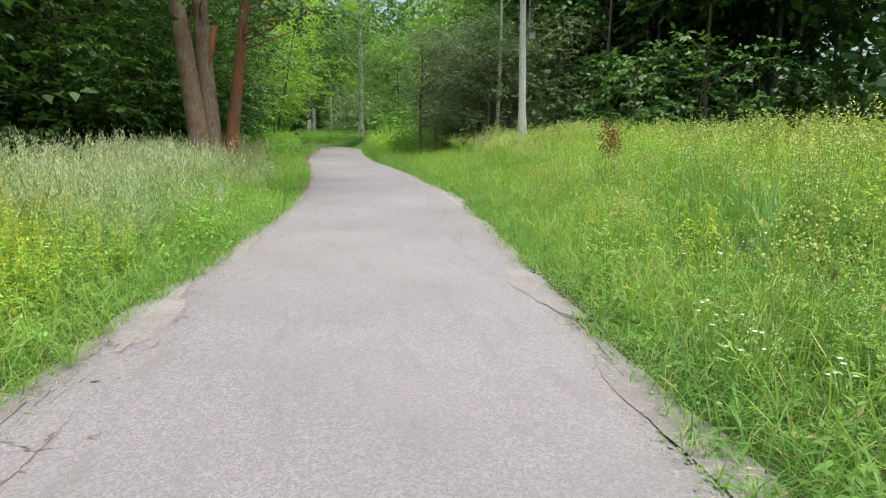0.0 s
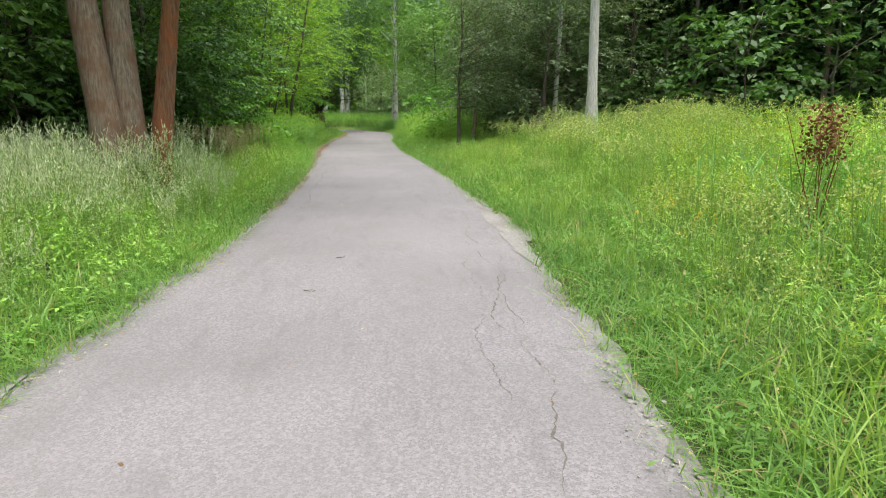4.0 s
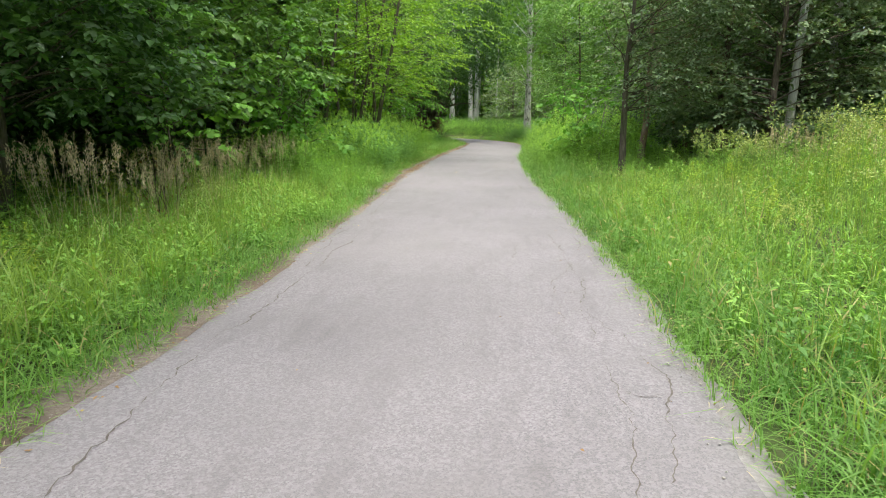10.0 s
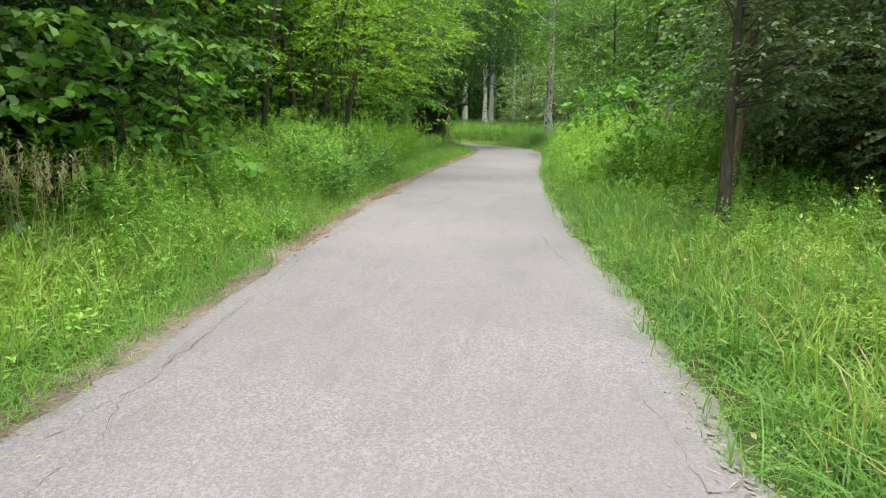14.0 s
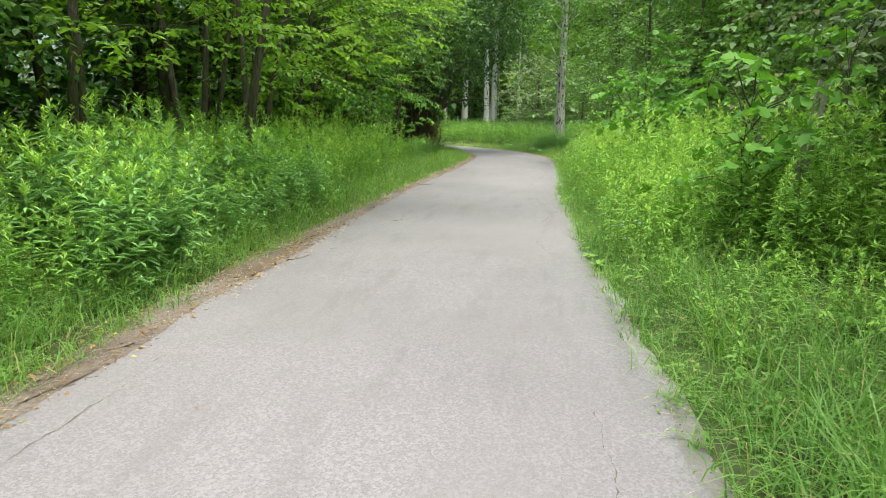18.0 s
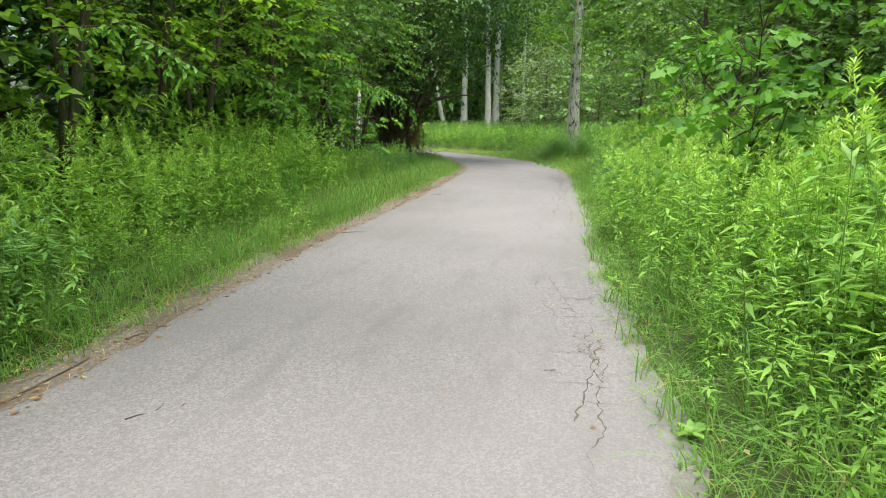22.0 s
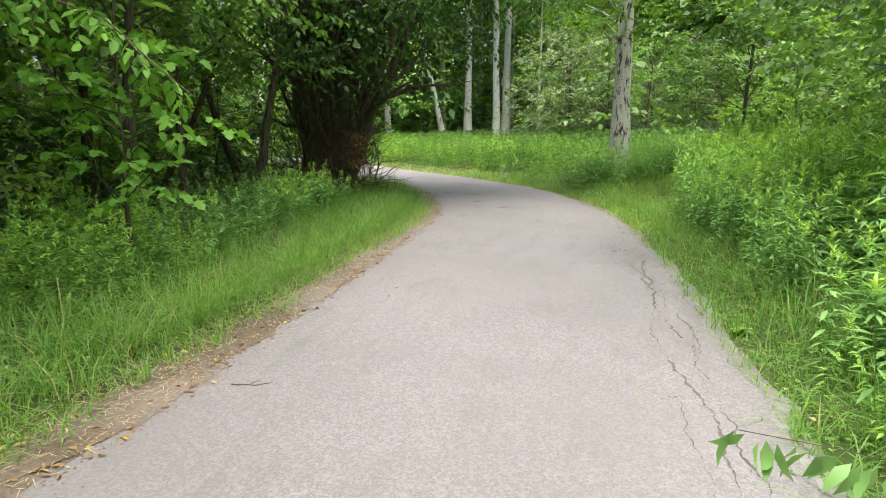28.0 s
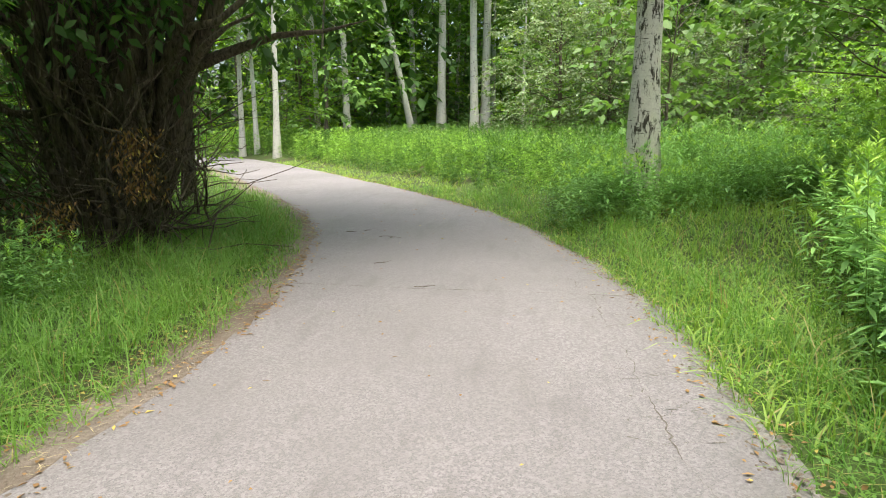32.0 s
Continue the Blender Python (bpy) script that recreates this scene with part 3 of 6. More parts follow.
blades("lawn_grass", P, rng.uniform(0.08, 0.3, len(P)), rng.uniform(0.007, 0.013, len(P)), 0.7, GRASS, "bright low grass in the open bend")
P = np.stack([rng.uniform(8, 24, 8000), rng.uniform(-4, 34, 8000)], 1)
blades("meadow_grass", P, rng.uniform(0.5, 1.0, len(P)), rng.uniform(0.014, 0.024, len(P)), 0.5, MEADOW, "tall meadow grass further off")
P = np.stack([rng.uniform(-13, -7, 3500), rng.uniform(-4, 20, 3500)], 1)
blades("meadow_grass", P, rng.uniform(0.3, 0.7, len(P)), rng.uniform(0.012, 0.02, len(P)), 0.5, SHADE_TINTED_GRASS, "thin grass at the wood's edge, with shade put into its darker colour")


# small round-leaved weeds between the blades at the edges
for side in (-1, 1):
    P, d = strewn(15000, -3, 62, 0.05, 1.5, side, 1.2)
    P = tufted(P, 0.75, 0.07)
    n = len(P)
    pos = np.c_[P, ground_z(P) + rng.uniform(0.02, 0.16, n) * (0.5 + np.clip(d, 0, 1))]
    az = rng.uniform(0, 2 * np.pi, n)
    v, q = leaves(pos, unit(np.stack([np.cos(az), np.sin(az), rng.uniform(-0.1, 0.6, n)], 1)), unit(np.array([0, 0, 1.0]) + rng.normal(size=(n, 3)) * 0.3), rng.uniform(0.018, 0.045, n), rng.uniform(0.012, 0.028, n))
    tagged(new("verge_weeds", mesh_np("verge_weeds", v, q, None, GRASS)), "small round-leaved weeds in the verge grass", "weeds", kind="stuff")


# ---------------------------------------------------------------- leafy stands
def stem_line(h, lean, k=5):
    az = rng.uniform(0, 2 * np.pi)
    z = np.linspace(0, 1, k)
    return np.stack([np.cos(az) * lean * h * z ** 1.6, np.sin(az) * lean * h * z ** 1.6, h * z], 1)


def herb(name, label, stems, height, leaf_n, leaf_len, leaf_w, mat, spread=0.16, bare=0.18, lean=0.16, group="leafy stands beside the lane", fine=False, young=False):
    """A clump of upright stems set all round with narrow leaves, densest at the top."""
    root = thing(name, label, "plant", group)
    st, lv, tp = Build(), Build(), Build()
    for _ in range(stems):
        h = height * rng.uniform(0.72, 1.12)
        line = stem_line(h, lean * rng.uniform(0.2, 1.4))
        foot = np.append(rng.normal(size=2) * spread, -0.02)
        line = line + foot
        st.tube(line[::2], np.linspace(0.0032, 0.0015, 3), 3)
        n = int(leaf_n * rng.uniform(0.8, 1.2))
        u = bare + (1 - bare) * np.where(rng.uniform(size=n) < 0.25, rng.uniform(0.9, 1.0, n), rng.uniform(0, 1, n) ** 0.8)
        at = np.stack([np.interp(u, np.linspace(0, 1, len(line)), line[:, i]) for i in range(3)], 1)
        az = np.arange(n) * 2.4 + rng.uniform(0, 6)
        rise = np.where(u > 0.85, rng.uniform(0.4, 1.6, n), rng.uniform(-0.4, 0.3, n))
        ahead = unit(np.stack([np.cos(az), np.sin(az), rise], 1))
        size = leaf_len * np.where(u > 0.88, 0.62, 1.0) * rng.uniform(0.7, 1.2, n) * (0.75 + 0.4 * np.sin(u * np.pi))
        up = np.tile([0, 0, 1.0], (n, 1)) + rng.normal(size=(n, 3)) * 0.15
        top = u > (0.9 if young else 2.0)
        for b, k in ((lv, ~top), (tp, top)):
            if k.any():
                if fine:
                    b.add(*leaves(at[k], ahead[k], up[k], size[k], leaf_w * size[k] / leaf_len))
                else:
                    b.add(*long_leaves(at[k], ahead[k], up[k], size[k], leaf_w * size[k] / leaf_len, 0.45))
    tagged(part("stalk", st.mesh("stalk", STEM), root, "thin green stalks"), kind="stuff")
    tagged(part("leafage", lv.mesh("leafage", mat), root), kind="stuff")
    if young:
        tagged(part("young_growth", tp.mesh("young_growth", YOUNG), root, "lighter yellow-green young tips"), kind="stuff")
    return root


def pod_weed():
    """A branching weed whose upper half carries many narrow upright whitish pods."""
    root = thing("pale_weed", "pale grey-green branching weed with narrow whitish seed pods", "plant", "pale weeds beside the lane")
    st, lv, pd = Build(), Build(), Build()
    for _ in range(12):
        h = rng.uniform(0.7, 1.12)
        line = stem_line(h, rng.uniform(0.05, 0.3)) + np.append(rng.normal(size=2) * 0.26, -0.02)
        st.tube(line[::2], np.linspace(0.003, 0.0014, 3), 3)
        n = 26
        u = rng.uniform(0.12, 0.75, n)
        at = np.stack([np.interp(u, np.linspace(0, 1, 5), line[:, i]) for i in range(3)], 1)
        az = np.arange(n) * 2.4
        lv.add(*leaves(at, unit(np.stack([np.cos(az), np.sin(az), rng.uniform(0.0, 0.9, n)], 1)), np.tile([0, 0, 1.0], (n, 1)), rng.uniform(0.05, 0.09, n), 0.013))
        twigs = [line[3:]]
        for _ in range(4):
            f = rng.uniform(0.5, 0.85)
            a = np.array([np.interp(f, np.linspace(0, 1, 5), line[:, i]) for i in range(3)])
            g = rng.uniform(0, 2 * np.pi)
            L = rng.uniform(0.15, 0.34)
            b = a + np.array([np.cos(g) * 0.45, np.sin(g) * 0.45, 1.0]) * L
            twigs.append(np.stack([a, (a + b) / 2, b]))
            st.tube(twigs[-1], [0.002, 0.0016, 0.001], 3)
        for tw in twigs:
            m = 8
            u = rng.uniform(0.1, 1, m)
            at = tw[0] + (tw[-1] - tw[0]) * u[:, None]
            d = unit(unit(tw[-1] - tw[0]) + rng.normal(size=(m, 3)) * 0.35)
            pd.add(*leaves(at, d, rand_unit(m), rng.uniform(0.035, 0.07, m), 0.0075))
    tagged(part("stalk", st.mesh("stalk", STEM), root, "thin green stalks"), kind="stuff")
    tagged(part("leafage", lv.mesh("leafage", PALE), root), kind="stuff")
    tagged(part("seed_head", pd.mesh("seed_head", POD), root, "narrow whitish upright pods"), kind="stuff")
    return root


def set_out(protos, places, scale=(0.85, 1.2), tilt=4):
    """Stands copies of the prototypes at the places; the prototypes take the first ones."""
    for i, p in enumerate(places):
        s = rng.uniform(*scale) * (p[2] if len(p) > 2 else 1.0)
        z = float(ground_z([p[:2]])[0])
        m = pose(p[0], p[1], z, rng.uniform(-tilt, tilt), rng.uniform(-tilt, tilt), rng.uniform(0, 360)) @ Matrix.Scale(s, 4)
        if i < len(protos):
            protos[i].matrix_basis = m
        else:
            copy_thing(protos[int(rng.integers(0, len(protos)))], m)


def off_lawn(spots):
    """Leaves the open lawn in the bend free."""
    return [p for p in spots if p[1] < 50 or p[0] > 0.8 + 0.41 * (p[1] - 49.55)]


def places(n, y0, y1, d0, d1, side, power=1.0, gap=0.0, tall=None):
    """Places in a strip beside the lane, not nearer to one another than gap; tall gives a factor on their height."""
    got = []
    tries = 0
    while len(got) < n and tries < n * 12:
        tries += 1
        (p,), (d,) = strewn(1, y0, y1, d0, d1, side, power)
        if all((p[0] - q[0]) ** 2 + (p[1] - q[1]) ** 2 > gap * gap for q in got):
            f = 1.0 if tall is None else float(np.interp(d, *tall))
            got.append((float(p[0]), float(p[1]), f))
    return got


bright = [herb("goldenrod_clump", "tall bright green leafy stems not yet in flower", 15, 1.26, 56, 0.108, 0.024, GOLDEN, 0.26, 0.06, 0.16, fine=True, young=True) for _ in range(5)]
deep = [herb("dark_herb_clump", "tall deep green leafy stems crowded at the wood's edge", 15, 1.30, 46, 0.15, 0.034, GOLDEN_DEEP, 0.25, 0.06, 0.14, fine=True, young=True) for _ in range(4)]
def crowned(name, label, stems, height, leaf_n, leaf_len, leaf_w, mat, crest, crest_label, spread=0.2, crest_size=0.012, crest_n=46):
    """A clump of leafy stems that end in loose flower crests."""
    root = thing(name, label, "plant", "flowering stands in the meadow")
    st, lv, fl = Build(), Build(), Build()
    for _ in range(stems):
        h = height * rng.uniform(0.75, 1.12)
        line = stem_line(h, 0.14 * rng.uniform(0.2, 1.5)) + np.append(rng.normal(size=2) * spread, -0.02)
        st.tube(line[::2], np.linspace(0.0032, 0.0015, 3), 3)
        u = rng.uniform(0.08, 0.95, leaf_n)
        at = np.stack([np.interp(u, np.linspace(0, 1, len(line)), line[:, i]) for i in range(3)], 1)
        az = np.arange(leaf_n) * 2.4 + rng.uniform(0, 6)
        size = leaf_len * rng.uniform(0.7, 1.2, leaf_n) * (1.15 - 0.6 * u)
        lv.add(*leaves(at, unit(np.stack([np.cos(az), np.sin(az), rng.uniform(-0.2, 0.8, leaf_n)], 1)), np.tile([0, 0, 1.0], (leaf_n, 1)) + rng.normal(size=(leaf_n, 3)) * 0.2, size, leaf_w * size / leaf_len))
        n = crest_n
        f = rng.uniform(0, 1, n)
        az = rng.uniform(0, 2 * np.pi, n)
        pos = line[-1] + np.stack([np.cos(az) * 0.06 * f, np.sin(az) * 0.06 * f, 0.05 - 0.13 * f + rng.normal(size=n) * 0.012], 1)
        fl.add(*leaves(pos, unit(np.stack([np.cos(az), np.sin(az), rng.uniform(0.2, 1.2, n)], 1)), rand_unit(n), crest_size * rng.uniform(0.8, 1.5, n), crest_size * 0.8))
    tagged(part("stalk", st.mesh("stalk", STEM), root, "thin green stalks"), kind="stuff")
    tagged(part("leafage", lv.mesh("leafage", mat), root), kind="stuff")
    tagged(part("flower_crest", fl.mesh("flower_crest", crest), root, crest_label), kind="stuff")
    return root


sunny = [herb("meadow_forb", "yellow-green leafy stems rising out of the tall meadow", 11, 1.05, 46, 0.115, 0.025, SUNLEAF, 0.24, 0.1, 0.18, fine=True) for _ in range(4)]
tansy = [crowned("tansy_clump", "yellow-green feathery tansy with first yellow flower heads", 12, 1.0, 48, 0.10, 0.024, SUNLEAF, YELLOW, "small yellow flower heads", 0.22, 0.010, 26) for _ in range(2)]
ragwort = [crowned("ragwort", "tall meadow plant with a bright yellow flower crest", 5, 1.1, 30, 0.085, 0.018, GOLDEN, YELLOW, "bright yellow flower crest", 0.14, 0.013, 26)]
yarrow = [crowned("yarrow", "meadow plant with flat white flower heads", 5, 0.6, 24, 0.06, 0.014, GOLDEN, WHITE, "flat white flower heads", 0.12, 0.010, 14)]
plumed = [crowned("feathery_grass_clump", "clump of fine grass with pale yellowish seed heads", 26, 0.85, 7, 0.30, 0.006, MEADOW, STRAWGREEN, "pale yellow-green seed heads", 0.22, 0.022, 20) for _ in range(3)]
low = [herb("meadow_herb", "loose low leafy herb among the meadow grass", 8, 0.55, 34, 0.062, 0.015, GOLDEN, 0.17, 0.1, 0.35, "herbs in the meadow", True) for _ in range(3)]
far_in = ([1.2, 3.0, 6.0, 9.0], [0.5, 0.72, 0.95, 1.05])
set_out(sunny, places(150, -2.0, 27.0, 1.3, 9.0, 1, 0.9, 0.42, far_in) + [(14 + 7 * math.sin(k * 2.1), -1 + k * 0.55, 1.0) for k in range(40)]
        + places(46, 4.0, 27.0, 1.6, 4.2, -1, 1.0, 0.4, ([1.5, 4], [0.5, 0.72])))
set_out(tansy, places(64, 1.0, 6.6, 0.8, 3.6, -1, 1.0, 0.22, ([0.8, 1.6, 3.0], [0.66, 1.05, 1.2])) + places(16, -1.0, 12.0, 2.6, 7.0, 1, 1.0, 0.5, ([2.5, 6], [0.75, 0.95])))
set_out(ragwort, [(2.9, 10.3, 0.66), (3.4, 10.7, 0.7), (6.4, 21.8, 1.1), (7.0, 21.2, 1.15), (6.2, 23.0, 1.05), (7.8, 22.6, 1.15), (8.4, 20.6, 1.1), (5.6, 20.4, 1.0), (6.9, 18.2, 1.1), (8.8, 18.0, 1.0), (9.6, 21.0, 1.05), (7.6, 16.2, 0.95),
                  (-3.3, 4.6, 1.0), (-3.6, 5.4, 1.05), (-3.1, 5.9, 0.95)])
set_out(yarrow, [(2.05, 2.7, 0.9), (2.35, 3.3, 1.0), (2.75, 3.0, 1.1), (3.0, 4.4, 1.1), (2.5, 2.2, 0.9), (-2.9, 6.6, 1.1), (-3.2, 7.2, 1.2), (-3.6, 8.0, 1.2)])
set_out(plumed, places(130, -2.0, 27.5, 0.9, 8.0, 1, 1.0, 0.3, ([0.9, 2.5, 8.0], [0.6, 0.95, 1.15])) + places(24, -1.0, 28.0, 1.2, 4.5, -1, 1.0, 0.3, ([1, 3], [0.6, 0.85])))
pale = [pod_weed() for _ in range(4)]

ramp_up = ([0.4, 1.4, 2.4], [0.65, 1.0, 1.15])
set_out(bright, places(92, 33.0, 42.0, 0.5, 3.4, 1, 1.0, 0.22, ([0.4, 1.4, 2.4], [0.62, 0.98, 1.1])) + places(30, 41.0, 46.0, 0.8, 2.9, 1, 1.0, 0.24, ramp_up) + places(8, 28.0, 33.0, 1.4, 3.0, 1, 1.0, 0.5, ([1, 3], [0.45, 0.6]))
        + places(54, 36.5, 45.2, 1.0, 3.3, -1, 1.0, 0.28, ([1.0, 1.7, 2.6], [0.7, 1.0, 1.12])) + places(14, 44.8, 48.6, 1.3, 2.6, -1, 1.0, 0.35, ([1.3, 2.6], [0.5, 0.75])) + places(46, 26.0, 31.4, 0.7, 2.8, -1, 1.0, 0.24, ([0.7, 1.4, 3], [0.5, 0.72, 0.9]))
        + off_lawn(places(80, 50.0, 58.0, 1.6, 5.0, 1, 0.8, 0.3, ([0.6, 1.4], [0.65, 1.05])))
        + [(5.8, 12.0, 0.95), (5.5, 12.4, 0.9), (6.1, 12.3, 0.92), (6.8, 11.0, 0.85), (7.1, 11.4, 0.8), (6.5, 12.8, 0.85), (7.6, 11.8, 0.85)])
set_out(deep, [(0.7 + 0.33 * k, 59.2 - 0.35 * (k % 2) - 0.02 * k, 0.72 + 0.05 * (k % 3)) for k in range(14)] + [(1.5, 60.0, 0.75), (2.5, 60.5, 0.85), (3.1, 60.2, 0.8), (3.8, 60.4, 0.9), (4.6, 60.2, 0.95), (5.2, 59.2, 0.9), (2.0, 60.9, 0.9)] + places(84, 31.0, 37.0, 0.6, 3.2, -1, 1.0, 0.22, ([0.4, 1.2], [0.8, 1.15])) + off_lawn(places(34, 50.5, 58.0, 0.45, 3.4, 1, 1.0, 0.22, ([0.4, 1.2], [0.75, 1.05]))) + off_lawn(places(115, 42.0, 57.5, 0.7, 4.4, 1, 1.0, 0.28, ([0.3, 1.5], [0.7, 1.12])))
        + places(14, 47.0, 55.0, 1.4, 3.0, -1, 1.0, 0.3, ([1, 2], [0.5, 0.7])))


def undergrowth(name, label, P, h, leaf_n, leaf_len, leaf_w, mat):
    """Very many leafy stems, too many to count, as one mesh."""
    n = len(P)
    h = h * rng.uniform(0.7, 1.15, n)
    foot = np.c_[P, ground_z(P) - 0.02]
    tip = foot + np.c_[rng.normal(size=(n, 2)) * 0.12 * h[:, None], h]
    b = Build()
    w = np.tile([0.003, 0.0, 0.0], (n, 1))
    k = np.arange(n)[:, None] * 4
    b.add(np.stack([foot - w, foot + w, tip + w * 0.4, tip - w * 0.4], 1), k + np.array([[0, 1, 2, 3]]))
    m = n * leaf_n
    u = np.where(rng.uniform(size=m) < 0.25, rng.uniform(0.9, 1.0, m), rng.uniform(0.1, 1, m))
    i = np.repeat(np.arange(n), leaf_n)
    at = foot[i] + (tip[i] - foot[i]) * u[:, None]
    az = rng.uniform(0, 2 * np.pi, m)
    rise = np.where(u > 0.88, rng.uniform(0.4, 1.5, m), rng.uniform(-0.4, 0.3, m))
    size = leaf_len * rng.uniform(0.6, 1.2, m) * np.where(u > 0.88, 0.65, 1.0)
    b.add(*leaves(at, unit(np.stack([np.cos(az), np.sin(az), rise], 1)), np.tile([0, 0, 1.0], (m, 1)) + rng.normal(size=(m, 3)) * 0.15, size, leaf_w * size / leaf_len))
    return tagged(new(name, b.mesh(name, mat)), label, "undergrowth", kind="stuff")


P, d = strewn(1900, 58.0, 76, 1.7, 6.5, 1, 0.9)
undergrowth("undergrowth", "leafy green undergrowth round the old birch past the lawn", P, np.interp(d, [1.7, 2.8, 6.5], [0.2, 0.6, 0.95]), 24, 0.15, 0.034, GOLDEN)
P = np.stack([rng.uniform(0.2, 7.5, 1100), rng.uniform(58.3, 61.5, 1100)], 1)
P = P[off_lane(P)[0] > HALF + 1.2]
undergrowth("undergrowth", "grey-green undergrowth round the foot of the old birch", P, np.interp(P[:, 1], [58.3, 59.6], [0.3, 0.95]), 24, 0.13, 0.03, GOLDEN_DEEP)
P, d = strewn(420, 55.5, 59, 4.6, 7.0, 1)
undergrowth("undergrowth", "leafy green undergrowth at the lawn's far side", P, np.interp(d, [4.4, 6.0], [0.6, 1.05]), 24, 0.14, 0.032, GOLDEN)
for side, n, far_m in ((-1, 3400, 3.2), (1, 1900, 4.0)):
    P, d = strewn(n, -2, 30, 0.3, far_m, side, 1.2)
    undergrowth("low_herbs", "low leafy herbs mixed into the grass beside the lane", tufted(P, 0.6, 0.12), np.interp(d, [0.3, 1.0, 3.0], [0.16, 0.34, 0.55]), 15, 0.075, 0.03, GOLDEN if side < 0 else GRASS)
P, d = strewn(520, 27, 34.5, 1.3, 5.5, 1)
undergrowth("undergrowth", "fresh green undergrowth below the dark shrubs", P, np.interp(d, [1.3, 5.0], [0.4, 0.75]), 22, 0.11, 0.026, GOLDEN)
P, d = strewn(150, 6, 26, 0.9, 2.6, 1)
undergrowth("meadow_stems", "short leafy stems near the lane's edge", P, np.interp(d, [0.9, 2.5], [0.4, 0.65]), 26, 0.10, 0.02, GOLDEN)
P, d = strewn(1500, 11, 28, 1.2, 4.6, -1)
undergrowth("low_herbs", "fresh leafy herbs in the grass before the wood", P, np.interp(d, [1.2, 4.5], [0.4, 0.62]), 15, 0.095, 0.036, GOLDEN)
P, d = strewn(4200, 61, 86, 1.1, 9.0, 1, 1.0)
undergrowth("undergrowth", "belt of tall green herbs between the bend and the birch wood", P, np.interp(d, [1.1, 2.4, 9.0], [0.25, 0.8, 1.25]), 18, 0.17, 0.042, MIDLEAF)
P = np.stack([rng.uniform(-21, -7, 1500), rng.uniform(72, 91, 1500)], 1)
P = P[np.abs(off_lane(P)[0]) > 2.6]
undergrowth("undergrowth", "green undergrowth at the foot of the white birches", P, np.full(len(P), 1.0), 18, 0.2, 0.05, GOLDEN)
P, d = strewn(900, -1, 27, 2.4, 8.0, 1)
undergrowth("meadow_stems", "slender leafy stems scattered through the tall meadow", P, np.interp(d, [2.5, 4.5, 8.0], [0.75, 1.05, 1.2]), 26, 0.11, 0.021, GOLDEN)
P, d = strewn(380, 47.0, 55.5, 1.6, 3.2, -1)
undergrowth("undergrowth", "dark leafy undergrowth in front of the willow clump", P, np.interp(d, [1.4, 2.6], [0.35, 0.7]), 24, 0.13, 0.03, GOLDEN_DEEP)

set_out(low, [(1.2, 59.4), (1.7, 59.2), (2.4, 59.3), (3.0, 59.0), (3.6, 59.4), (1.4, 60.2), (2.6, 59.8), (4.2, 59.2)] + places(110, -2, 28, 0.8, 7.0, 1, 1.2, 0.3) + places(90, -2, 28, 0.6, 4.0, -1, 1.2, 0.25) + places(24, 30, 46, 0.35, 1.0, 1, 1.0, 0.3)
        + places(16, 30, 44, 0.5, 1.1, -1, 1.0, 0.3) + places(40, 57, 72, 1.3, 5.0, 1, 1.0, 0.3))
set_out(pale, places(180, 6.3, 17.5, 0.8, 4.4, -1, 1.0, 0.2, ([0.8, 1.6], [0.62, 1.0])))


# ---------------------------------------------------------------- trees
def crooked(a, b, k=6, amp=0.1):
    u = np.linspace(0, 1, k)[:, None]
    p = np.asarray(a) * (1 - u) + np.asarray(b) * u
    w = np.cumsum(rng.normal(size=(k, 3)) * amp, 0) * (u * (1 - u) * 2 + 0.15)
    w[0] = 0
    return p + w


